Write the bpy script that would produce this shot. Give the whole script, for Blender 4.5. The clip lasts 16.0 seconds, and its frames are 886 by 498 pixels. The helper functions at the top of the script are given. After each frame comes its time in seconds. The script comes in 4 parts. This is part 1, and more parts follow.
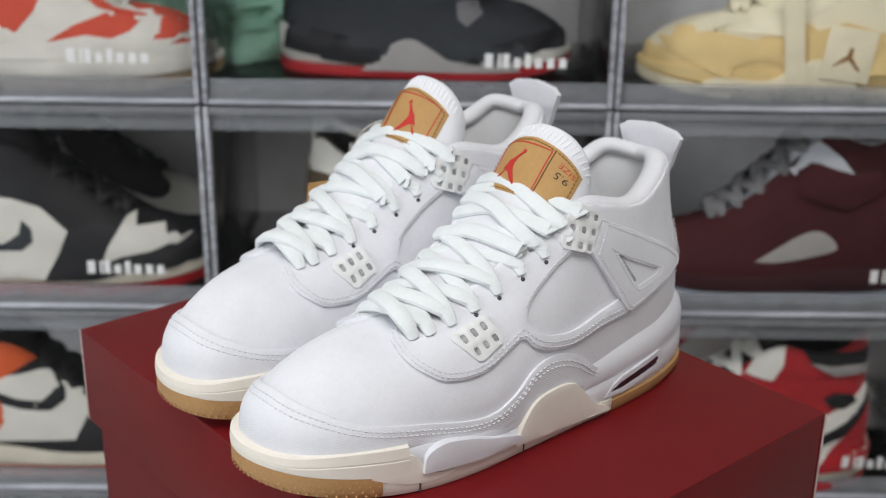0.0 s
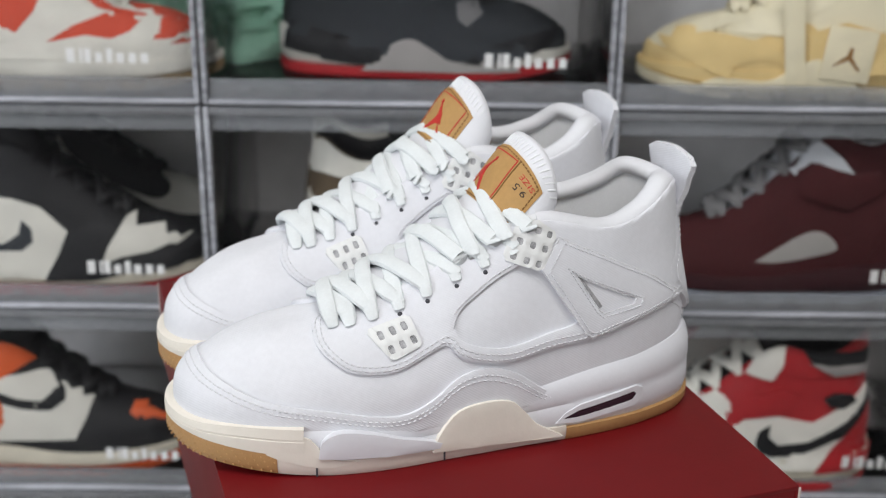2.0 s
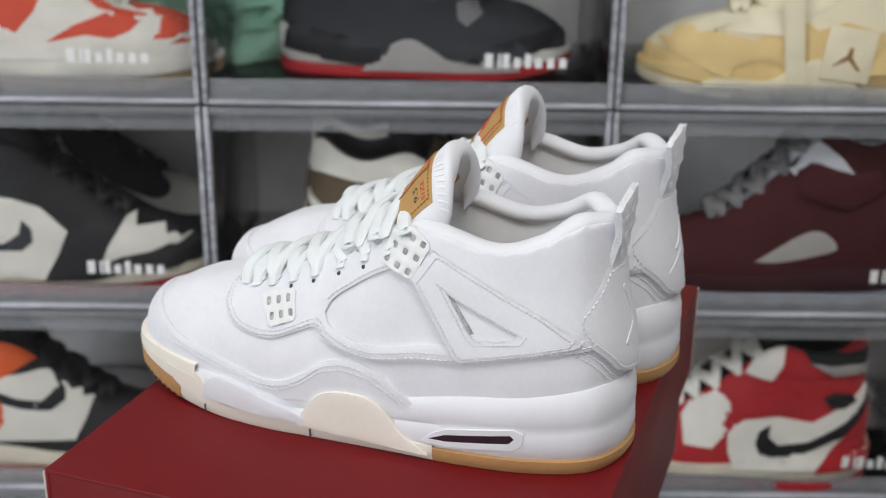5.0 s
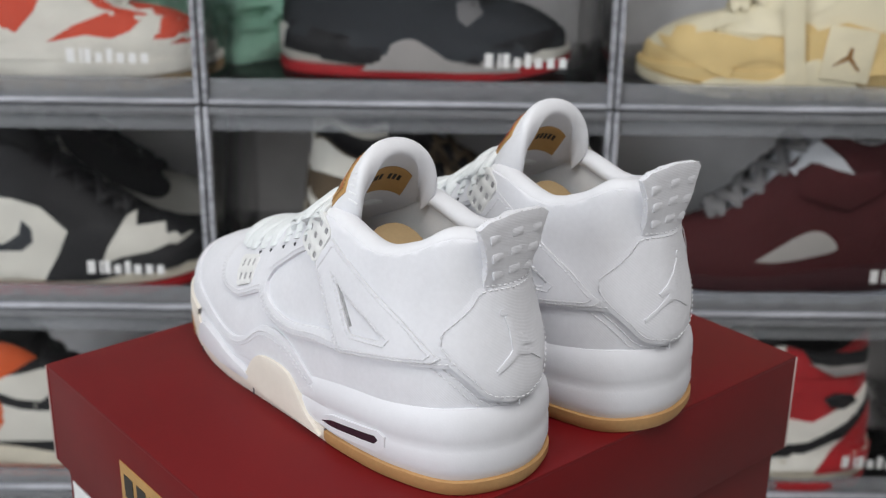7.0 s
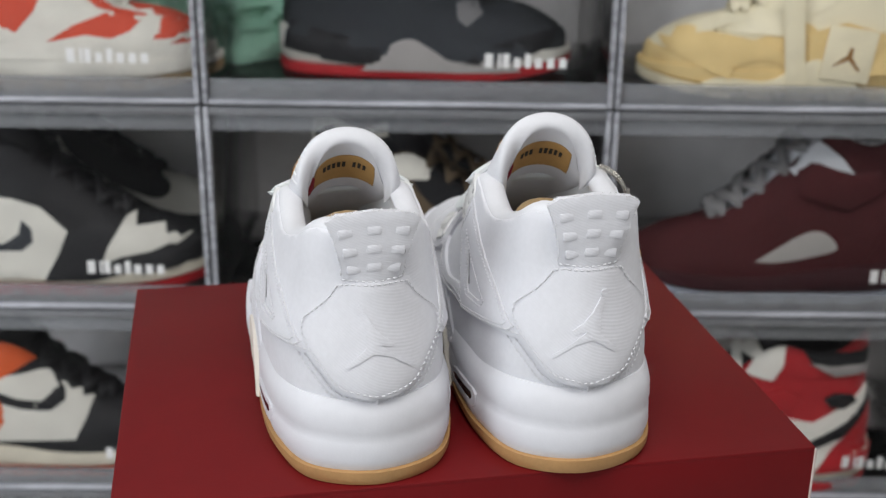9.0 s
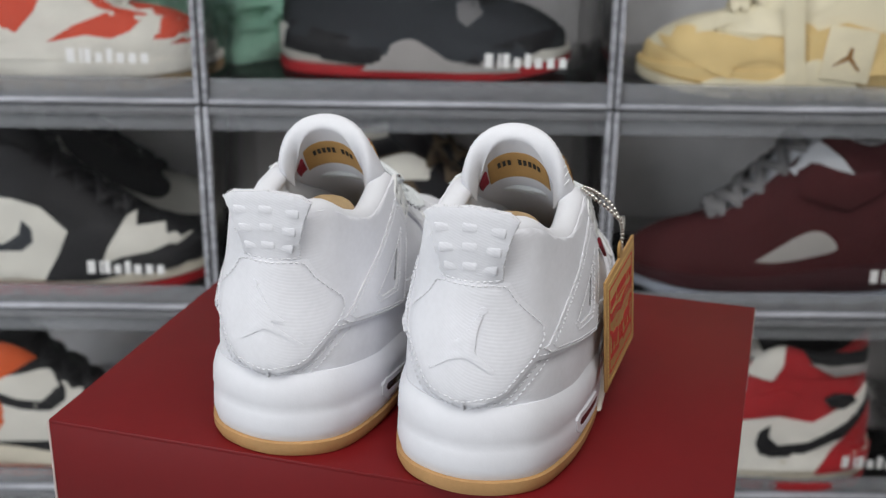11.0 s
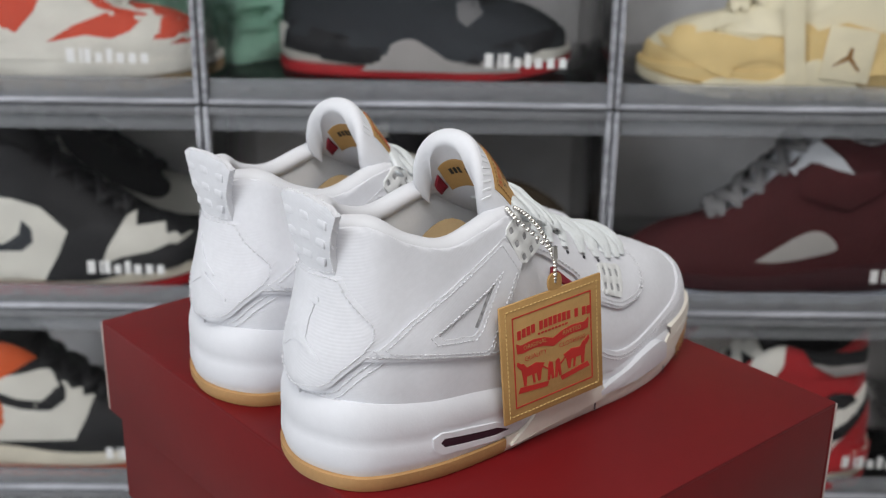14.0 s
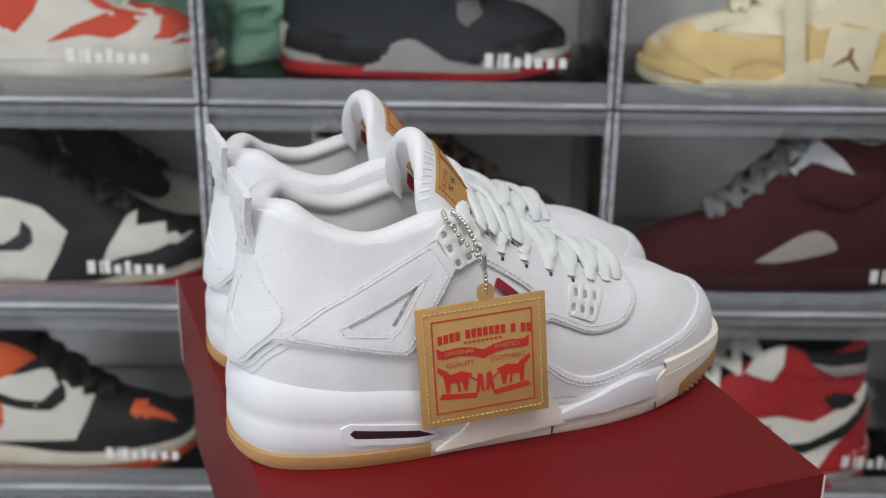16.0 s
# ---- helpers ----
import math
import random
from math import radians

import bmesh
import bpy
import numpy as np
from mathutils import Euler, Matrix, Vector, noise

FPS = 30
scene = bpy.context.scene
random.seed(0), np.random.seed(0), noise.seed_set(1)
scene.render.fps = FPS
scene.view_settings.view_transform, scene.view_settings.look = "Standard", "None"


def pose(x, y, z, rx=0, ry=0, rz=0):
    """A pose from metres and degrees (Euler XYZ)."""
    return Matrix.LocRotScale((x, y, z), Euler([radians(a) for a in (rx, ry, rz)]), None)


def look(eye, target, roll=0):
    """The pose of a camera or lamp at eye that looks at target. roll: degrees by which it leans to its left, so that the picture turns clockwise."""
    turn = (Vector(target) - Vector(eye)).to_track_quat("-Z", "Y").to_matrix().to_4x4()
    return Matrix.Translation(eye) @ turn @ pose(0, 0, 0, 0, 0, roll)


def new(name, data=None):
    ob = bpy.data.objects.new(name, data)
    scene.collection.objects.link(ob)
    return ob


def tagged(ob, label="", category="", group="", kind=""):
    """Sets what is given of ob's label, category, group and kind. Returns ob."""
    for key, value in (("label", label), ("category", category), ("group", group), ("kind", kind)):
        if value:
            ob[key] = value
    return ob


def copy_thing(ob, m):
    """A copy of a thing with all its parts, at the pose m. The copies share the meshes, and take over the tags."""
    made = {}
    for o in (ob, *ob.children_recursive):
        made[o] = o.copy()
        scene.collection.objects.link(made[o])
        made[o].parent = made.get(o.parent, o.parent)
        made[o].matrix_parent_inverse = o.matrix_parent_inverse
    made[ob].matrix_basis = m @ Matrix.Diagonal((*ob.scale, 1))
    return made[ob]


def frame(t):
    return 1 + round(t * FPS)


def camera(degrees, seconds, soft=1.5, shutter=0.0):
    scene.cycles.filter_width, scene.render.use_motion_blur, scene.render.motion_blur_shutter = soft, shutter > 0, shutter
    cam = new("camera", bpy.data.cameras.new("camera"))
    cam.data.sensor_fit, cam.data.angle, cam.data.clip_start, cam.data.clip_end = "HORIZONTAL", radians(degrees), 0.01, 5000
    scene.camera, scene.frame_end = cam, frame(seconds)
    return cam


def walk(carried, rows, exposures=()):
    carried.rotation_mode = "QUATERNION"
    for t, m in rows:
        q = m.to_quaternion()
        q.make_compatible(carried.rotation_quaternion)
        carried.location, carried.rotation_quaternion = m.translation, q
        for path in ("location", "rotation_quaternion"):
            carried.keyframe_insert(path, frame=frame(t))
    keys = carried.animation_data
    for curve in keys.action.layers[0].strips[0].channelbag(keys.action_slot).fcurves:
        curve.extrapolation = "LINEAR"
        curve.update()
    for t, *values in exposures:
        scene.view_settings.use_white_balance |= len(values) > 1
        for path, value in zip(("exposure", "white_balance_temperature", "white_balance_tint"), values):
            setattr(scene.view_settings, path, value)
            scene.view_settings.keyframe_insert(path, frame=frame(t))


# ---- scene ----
# The lid of the red box is at LID; the turntable's axis is x = y = 0; the camera stands still.
LID = 0.600
cam = camera(40.62, 16.0, soft=1.2)
cam.data.dof.use_dof = True
cam.data.dof.focus_distance = 0.60
cam.data.dof.aperture_fstop = 9.0
EYE = pose(0, -0.655, LID + 0.3265, 68.968, -0.740, 0.1055)
walk(cam, [(0, EYE), (16.0, EYE)], exposures=[(0, 0.0), (16.0, 0.0)])

# turn of the table, degrees every half second
TURN = (39.0, 33.6, 28.3, 22.9, 17.5, 11.9, 6.1, 0, -6.7, -13.74, -21.02, -28.48, -36.06, -43.7, -51.4, -59.0, -66.4,
        -73.6, -80.7, -87.67, -94.48, -101.08, -107.47, -113.6, -119.5, -125.1, -130.6, -135.9, -141.0, -146.0, -151.1, -156.3, -161.6)

# ---------------------------------------------------------------- light
world = bpy.data.worlds.new("world")
world.use_nodes = True
scene.world = world
wb = world.node_tree.nodes["Background"]
wb.inputs[0].default_value = (0.75, 0.85, 1.0, 1)
wb.inputs[1].default_value = 0.3


def area(name, m, sx, sy, watts, colour):
    d = bpy.data.lights.new(name, "AREA")
    d.shape, d.size, d.size_y, d.energy, d.color = "RECTANGLE", sx, sy, watts, colour
    ob = new(name, d)
    ob.matrix_world = m
    return tagged(ob, kind="structure")


area("ceiling_panel_light", look((0.1, -0.75, 2.38), (0.1, -0.6, 0)), 1.6, 1.2, 36, (1.0, 0.985, 0.97))
area("window_light", look((-2.34, -1.45, 1.10), (0, 0.0, 0.60)), 1.8, 1.6, 56, (0.90, 0.95, 1.0))

# ---------------------------------------------------------------- materials


def mat(name, colour, rough=0.5, metal=0.0, var=0.06, scale=30.0, bump=0.0, bscale=400.0, spec=0.5, kind="noise", fine=0.5, coat=0.0, sheen=0.0, stretch=(1, 1, 1)):
    m = bpy.data.materials.new(name)
    m.use_nodes = True
    nt = m.node_tree
    b = nt.nodes["Principled BSDF"]
    b.inputs["Roughness"].default_value, b.inputs["Metallic"].default_value = rough, metal
    b.inputs["Specular IOR Level"].default_value = spec
    b.inputs["Coat Weight"].default_value = coat
    b.inputs["Sheen Weight"].default_value = sheen
    tc = nt.nodes.new("ShaderNodeTexCoord")
    n1 = nt.nodes.new("ShaderNodeTexNoise")
    n1.inputs["Scale"].default_value, n1.inputs["Detail"].default_value = scale, 4
    n2 = nt.nodes.new("ShaderNodeTexNoise")
    n2.inputs["Scale"].default_value, n2.inputs["Detail"].default_value = scale * 9, 2
    mp = nt.nodes.new("ShaderNodeMapping")
    mp.inputs["Scale"].default_value = stretch
    nt.links.new(tc.outputs["Object"], mp.inputs["Vector"])
    nt.links.new(mp.outputs[0], n1.inputs["Vector"])
    nt.links.new(mp.outputs[0], n2.inputs["Vector"])
    add = nt.nodes.new("ShaderNodeMath")
    add.operation = "MULTIPLY_ADD"
    add.inputs[1].default_value = fine
    nt.links.new(n2.outputs["Fac"], add.inputs[0])
    nt.links.new(n1.outputs["Fac"], add.inputs[2])
    ramp = nt.nodes.new("ShaderNodeMapRange")
    ramp.inputs["From Min"].default_value, ramp.inputs["From Max"].default_value = 0.3 + 0.3 * fine, 0.7 + 0.7 * fine
    ramp.inputs["To Min"].default_value, ramp.inputs["To Max"].default_value = 1 - var, 1 + var
    nt.links.new(add.outputs[0], ramp.inputs["Value"])
    mul = nt.nodes.new("ShaderNodeVectorMath")
    mul.operation = "SCALE"
    mul.inputs[0].default_value = colour
    nt.links.new(ramp.outputs[0], mul.inputs["Scale"])
    nt.links.new(mul.outputs[0], b.inputs["Base Color"])
    if bump:
        bp = nt.nodes.new("ShaderNodeBump")
        bp.inputs["Strength"].default_value, bp.inputs["Distance"].default_value = bump, 0.001
        if kind == "twill":
            w = nt.nodes.new("ShaderNodeTexWave")
            w.inputs["Scale"].default_value, w.inputs["Distortion"].default_value, w.inputs["Detail"].default_value = bscale, 1.2, 2
            w.inputs["Detail Scale"].default_value = 4
            w.bands_direction = "X"
            dp = nt.nodes.new("ShaderNodeVectorMath")
            dp.operation = "DOT_PRODUCT"
            dp.inputs[1].default_value = (0.55, 0.32, 0.77)
            nt.links.new(tc.outputs["Object"], dp.inputs[0])
            cx = nt.nodes.new("ShaderNodeCombineXYZ")
            nt.links.new(dp.outputs["Value"], cx.inputs[0])
            nt.links.new(cx.outputs[0], w.inputs["Vector"])
            nt.links.new(w.outputs["Fac"], bp.inputs["Height"])
        else:
            n3 = nt.nodes.new("ShaderNodeTexNoise")
            n3.inputs["Scale"].default_value, n3.inputs["Detail"].default_value = bscale, 3
            nt.links.new(tc.outputs["Object"], n3.inputs["Vector"])
            nt.links.new(n3.outputs["Fac"], bp.inputs["Height"])
        nt.links.new(bp.outputs[0], b.inputs["Normal"])
    return m


def clear(name, tint, gloss, haze=0.0):
    """Clear plastic sheet: light passes straight through, with a Fresnel gloss."""
    m = bpy.data.materials.new(name)
    m.use_nodes = True
    nt = m.node_tree
    nt.nodes.remove(nt.nodes["Principled BSDF"])
    out = nt.nodes["Material Output"]
    tr = nt.nodes.new("ShaderNodeBsdfTransparent")
    tr.inputs[0].default_value = (*tint, 1)
    gl = nt.nodes.new("ShaderNodeBsdfGlossy")
    gl.inputs["Roughness"].default_value = 0.06
    fr = nt.nodes.new("ShaderNodeFresnel")
    fr.inputs["IOR"].default_value = 1.3 + gloss
    no = nt.nodes.new("ShaderNodeTexNoise")
    no.inputs["Scale"].default_value = 9
    bp = nt.nodes.new("ShaderNodeBump")
    bp.inputs["Strength"].default_value, bp.inputs["Distance"].default_value = 0.04, 0.01
    nt.links.new(no.outputs["Fac"], bp.inputs["Height"])
    nt.links.new(bp.outputs[0], gl.inputs["Normal"])
    mx = nt.nodes.new("ShaderNodeMixShader")
    nt.links.new(fr.outputs[0], mx.inputs[0])
    if haze:
        df = nt.nodes.new("ShaderNodeBsdfDiffuse")
        df.inputs[0].default_value = (0.62, 0.64, 0.68, 1)
        hz = nt.nodes.new("ShaderNodeMixShader")
        hz.inputs[0].default_value = haze
        nt.links.new(tr.outputs[0], hz.inputs[1])
        nt.links.new(df.outputs[0], hz.inputs[2])
        tr = hz
    nt.links.new(tr.outputs[0], mx.inputs[1])
    nt.links.new(gl.outputs[0], mx.inputs[2])
    nt.links.new(mx.outputs[0], out.inputs["Surface"])
    return m


M_DENIM = mat("white_denim", (0.73, 0.735, 0.775), 0.75, var=0.05, scale=40, bump=0.085, bscale=270, kind="twill", spec=0.25, sheen=0.1)
M_LEATHER = mat("white_leather", (0.73, 0.735, 0.77), 0.55, var=0.03, scale=40, bump=0.12, bscale=900, spec=0.3)
M_LINING = mat("white_lining", (0.78, 0.79, 0.81), 0.85, var=0.04, scale=60, bump=0.25, bscale=1600, spec=0.15)
M_LACE = mat("white_lace", (0.76, 0.79, 0.80), 0.8, var=0.05, scale=80, bump=0.5, bscale=1500, spec=0.2)
M_NET = mat("white_plastic_net", (0.75, 0.755, 0.75), 0.4, var=0.03, scale=60, spec=0.4)
M_RUBBER = mat("white_rubber", (0.73, 0.735, 0.775), 0.5, var=0.03, scale=25, bump=0.06, bscale=700, spec=0.35)
M_CREAM = mat("cream_rubber", (0.80, 0.75, 0.67), 0.5, var=0.04, scale=25, bump=0.06, bscale=700, spec=0.35)
M_GUM = mat("gum_rubber", (0.48, 0.275, 0.115), 0.5, var=0.10, scale=50, bump=0.1, bscale=600, spec=0.35)
M_STITCH = mat("white_thread", (0.70, 0.70, 0.73), 0.8, var=0.05, scale=90, spec=0.2)
M_FRAY = mat("frayed_cotton", (0.78, 0.78, 0.80), 0.9, var=0.08, scale=300, bump=0.6, bscale=1500, spec=0.1)
# near-black that stands for shade in eyelets and sole notches
M_HOLE = mat("dark_gap_shade", (0.06, 0.06, 0.07), 0.8, var=0.1, scale=30)
# grey that paints the shade inside net holes and the strap window
M_NETHOLE = mat("painted_gap_shade", (0.34, 0.34, 0.35), 0.8, var=0.7, scale=300)
M_AIR = mat("dark_air_unit", (0.035, 0.02, 0.03), 0.15, var=0.1, scale=30, spec=0.5)
M_TAN = mat("tan_leather_patch", (0.46, 0.27, 0.10), 0.6, var=0.10, scale=45, bump=0.2, bscale=900, spec=0.3)
M_TANTHREAD = mat("brown_thread", (0.26, 0.13, 0.04), 0.8, var=0.08, scale=90)
M_YTHREAD = mat("yellow_thread", (0.60, 0.40, 0.15), 0.8, var=0.08, scale=90)
M_REDPRINT = mat("red_print", (0.50, 0.025, 0.018), 0.6, var=0.08, scale=120)
M_BLACKPRINT = mat("black_print", (0.03, 0.025, 0.02), 0.7, var=0.08, scale=120)
M_REDTAB = mat("red_woven_tab", (0.24, 0.010, 0.025), 0.7, var=0.12, scale=200, bump=0.3, bscale=1200)
M_STEEL = mat("steel_bead", (0.62, 0.60, 0.56), 0.25, 1.0, var=0.08, scale=200)
M_LID = mat("red_card", (0.145, 0.0045, 0.0065), 0.46, var=0.10, scale=8, bump=0.05, bscale=500, spec=0.24, fine=0.25)
M_EDGE = mat("worn_card_edge", (0.55, 0.45, 0.42), 0.8, var=0.15, scale=80)
M_INSOLE = mat("tan_insole", (0.40, 0.28, 0.145), 0.8, var=0.08, scale=60, bump=0.2, bscale=900)
M_CLEAR = clear("clear_acrylic", (0.985, 0.988, 0.99), -0.08)
# the doors' trace of diffuse haze imitates a veil of reflected room light
M_DOOR = clear("veiled_clear_acrylic", (0.985, 0.988, 0.99), -0.14, 0.002)
M_LIP = clear("moulded_acrylic", (0.95, 0.955, 0.96), 0.20, 0.28)
# stretched noise paints highlight and dark reflection streaks into the edge colour
M_EDGECLEAR = mat("streaked_acrylic_edge", (0.40, 0.41, 0.45), 0.12, var=0.70, scale=55, spec=0.6, coat=0.6, stretch=(.16, 1, 2.2))
M_BACK = mat("grey_crate_back", (0.70, 0.685, 0.69), 0.6, var=0.25, scale=6, fine=0.2)
M_WHITETEXT = mat("white_lettering", (0.8, 0.8, 0.8), 0.5, var=0.02, scale=50)
M_WALL = mat("painted_wall", (0.62, 0.61, 0.60), 0.8, var=0.05, scale=3, bump=0.1, bscale=200)
M_CEIL = mat("painted_ceiling", (0.78, 0.78, 0.77), 0.85, var=0.03, scale=3)
M_FLOOR = mat("grey_floor", (0.40, 0.39, 0.38), 0.45, var=0.15, scale=5, bump=0.1, bscale=150)
M_STAND = mat("black_stand", (0.05, 0.05, 0.05), 0.5, var=0.1, scale=20)

# ---------------------------------------------------------------- mesh helpers


def mesh_ob(name, verts, faces, material, parent=None, label="", smooth=True):
    me = bpy.data.meshes.new(name)
    me.from_pydata([tuple(v) for v in verts], [], [tuple(f) for f in faces])
    me.validate()
    bm = bmesh.new()
    bm.from_mesh(me)
    bmesh.ops.recalc_face_normals(bm, faces=bm.faces)
    bm.to_mesh(me)
    bm.free()
    if smooth:
        me.polygons.foreach_set("use_smooth", [True] * len(me.polygons))
        me.set_sharp_from_angle(angle=radians(40))
    me.materials.append(material)
    ob = new(name, me)
    ob.parent = parent
    if label:
        ob["label"] = label
    return ob


class Geo:
    """Collects vertices and faces of one mesh."""

    def __init__(self):
        self.v, self.f = [], []

    def add(self, verts, faces):
        k = len(self.v)
        self.v += [tuple(v) for v in verts]
        self.f += [tuple(i + k for i in f) for f in faces]

    def box(self, x0, y0, z0, x1, y1, z1, m=None, ch=0.0):
        """A box with chamfered edges of width ch."""
        bm = bmesh.new()
        bmesh.ops.create_cube(bm, size=1)
        for v in bm.verts:
            v.co = ((x0 + x1) / 2 + v.co.x * (x1 - x0), (y0 + y1) / 2 + v.co.y * (y1 - y0), (z0 + z1) / 2 + v.co.z * (z1 - z0))
        if ch:
            bmesh.ops.bevel(bm, geom=bm.edges[:], offset=ch, segments=2, affect="EDGES", profile=0.5)
        if m:
            bm.transform(m)
        bm.verts.index_update()
        self.add([v.co[:] for v in bm.verts], [[v.index for v in f.verts] for f in bm.faces])
        bm.free()

    def sweep(self, path, wide, thick, ups, n=8, power=0.75):
        """A flat band with rounded edges along a path; ups: the side that its flat face shows."""
        path = [Vector(p) for p in path]
        rings = []
        for i, p in enumerate(path):
            t = (path[min(i + 1, len(path) - 1)] - path[max(i - 1, 0)]).normalized()
            up = Vector(ups[i] if isinstance(ups, list) else ups)
            side = t.cross(up).normalized()
            up = side.cross(t).normalized()
            ring = []
            for k in range(n):
                a = 2 * math.pi * k / n
                c, s = math.cos(a), math.sin(a)
                c, s = math.copysign(abs(c) ** power, c), math.copysign(abs(s) ** power, s)
                ring.append(p + side * (c * (wide[i] if isinstance(wide, list) else wide) / 2) + up * (s * thick / 2))
            rings.append(ring)
        verts = [v for r in rings for v in r]
        faces = []
        for i in range(len(rings) - 1):
            for k in range(n):
                faces.append((i * n + k, i * n + (k + 1) % n, (i + 1) * n + (k + 1) % n, (i + 1) * n + k))
        faces.append(tuple(range(n)))
        faces.append(tuple((len(rings) - 1) * n + k for k in range(n)))
        self.add(verts, faces)

    def ball(self, c, r, nu=8, nv=5):
        verts = [(c[0], c[1], c[2] + r), (c[0], c[1], c[2] - r)]
        for j in range(1, nv):
            a = math.pi * j / nv
            for i in range(nu):
                b = 2 * math.pi * i / nu
                verts.append((c[0] + r * math.sin(a) * math.cos(b), c[1] + r * math.sin(a) * math.sin(b), c[2] + r * math.cos(a)))
        faces = []
        for i in range(nu):
            i2 = (i + 1) % nu
            faces.append((0, 2 + i, 2 + i2))
            faces.append((1, 2 + (nv - 2) * nu + i2, 2 + (nv - 2) * nu + i))
            for j in range(nv - 2):
                faces.append((2 + j * nu + i, 2 + (j + 1) * nu + i, 2 + (j + 1) * nu + i2, 2 + j * nu + i2))
        self.add(verts, faces)

    def ob(self, name, material, parent=None, label="", smooth=True):
        return mesh_ob(name, self.v, self.f, material, parent, label, smooth)


def cat(p0, p1, p2, p3, t):
    return 0.5 * ((2 * p1) + (p2 - p0) * t + (2 * p0 - 5 * p1 + 4 * p2 - p3) * t * t + (3 * p1 - p0 - 3 * p2 + p3) * t ** 3)


def spline(points, n, closed=False):
    """n points along a Catmull-Rom curve through the points."""
    pts = [Vector(p) for p in points]
    k = len(pts)
    out = []
    for i in range(n):
        u = i / n * k if closed else i / (n - 1) * (k - 1)
        j = min(int(u), k - 1 if closed else k - 2)
        t = u - j
        g = (lambda q: pts[q % k]) if closed else (lambda q: pts[min(max(q, 0), k - 1)])
        out.append(cat(g(j - 1), g(j), g(j + 1), g(j + 2), t))
    return out


def inside(p, poly):
    x, y = p[0], p[1]
    c = False
    j = len(poly) - 1
    for i in range(len(poly)):
        xi, yi, xj, yj = poly[i][0], poly[i][1], poly[j][0], poly[j][1]
        if (yi > y) != (yj > y) and x < (xj - xi) * (y - yi) / (yj - yi) + xi:
            c = not c
        j = i
    return c


def dense(poly, step):
    out = []
    for i, a in enumerate(poly):
        a, b = Vector(a[:2]), Vector(poly[(i + 1) % len(poly)][:2])
        n = max(1, int((b - a).length / step + 0.5))
        out += [a.lerp(b, k / n) for k in range(n)]
    return out


def panel(poly, place, thick, step, holes=(), sink=0.0006, round_=True, scale=(1, 1)):
    """A sheet cut to a 2D outline and laid on a surface: place(a, b) gives the point and the normal there. Returns verts and faces."""
    from mathutils.geometry import delaunay_2d_cdt
    sc = lambda q: Vector((q[0] * scale[0], q[1] * scale[1]))
    loops = [dense([sc(p) for p in poly], step)] + [dense([sc(p) for p in h], step) for h in holes]
    pts, edges = [], []
    for lp in loops:
        k = len(pts)
        pts += lp
        edges += [(k + i, k + (i + 1) % len(lp)) for i in range(len(lp))]
    nb = len(pts)
    xs, ys = [p.x for p in loops[0]], [p.y for p in loops[0]]
    nx, ny = int((max(xs) - min(xs)) / step) + 1, int((max(ys) - min(ys)) / step) + 1
    for i in range(nx):
        for j in range(ny):
            q = Vector((min(xs) + (i + 0.5 + 0.25 * (j % 2)) * step, min(ys) + (j + 0.5) * step))
            if inside(q, loops[0]) and not any(inside(q, h) for h in loops[1:]):
                if min((q - p).length_squared for p in pts[:nb]) > (0.55 * step) ** 2:
                    pts.append(q)
    vs, _, fs, _, _, _ = delaunay_2d_cdt(pts, edges, [], 0, 1e-9)
    tri = []
    for f in fs:
        c = sum((vs[i] for i in f), Vector((0, 0))) / len(f)
        if inside(c, loops[0]) and not any(inside(c, h) for h in loops[1:]):
            tri.append(f)
    rim = set()
    count = {}
    for f in tri:
        for a, b in zip(f, list(f[1:]) + [f[0]]):
            count[(a, b)] = 1
    border = [(a, b) for a, b in count if (b, a) not in count]
    for a, b in border:
        rim.add(a)
    used = sorted({i for f in tri for i in f})
    idx = {i: k for k, i in enumerate(used)}
    verts, norms = [], []
    for i in used:
        p, n = place(vs[i].x / scale[0], vs[i].y / scale[1])
        verts.append(p + n * (thick * (0.72 if (round_ and i in rim) else 1.0)))
        norms.append((p, n))
    faces = [tuple(idx[i] for i in f) for f in tri]
    low = {}
    for i in rim:
        p, n = norms[idx[i]]
        low[i] = len(verts)
        verts.append(p - n * sink)
    faces += [(idx[b], idx[a], low[a], low[b]) for a, b in border]
    return verts, faces

# ---------------------------------------------------------------- sneakers
# Half of the upper, heel to toe: base, low, high and top-edge point (x along the shoe, toe at -x; y outwards; z up).
HALF = (((.127, 0, .030), (.131, 0, .055), (.1235, 0, .095), (.119, 0, .132)),
        ((.114, .030, .030), (.117, .030, .058), (.110, .026, .098), (.106, .023, .135)),
        ((.086, .043, .028), (.088, .043, .060), (.086, .036, .097), (.086, .032, .124)),
        ((.054, .047, .026), (.054, .047, .058), (.057, .041, .095), (.062, .036, .119)),
        ((.015, .048, .024), (.015, .048, .055), (.018, .042, .093), (.022, .034, .127)),
        ((-.025, .048, .022), (-.024, .048, .048), (-.018, .040, .081), (-.010, .024, .112)),
        ((-.062, .048, .020), (-.060, .047, .042), (-.053, .037, .068), (-.043, .020, .094)),
        ((-.095, .0445, .018), (-.094, .0435, .040), (-.085, .034, .062), (-.067, .014, .081)),
        ((-.129, .0375, .018), (-.127, .036, .041), (-.108, .025, .064), (-.075, .008, .0775)),
        ((-.153, .0225, .019), (-.150, .021, .044), (-.120, .014, .067), (-.078, .004, .077)),
        ((-.161, 0, .020), (-.157, 0, .046), (-.122, 0, .0675), (-.079, 0, .077)))


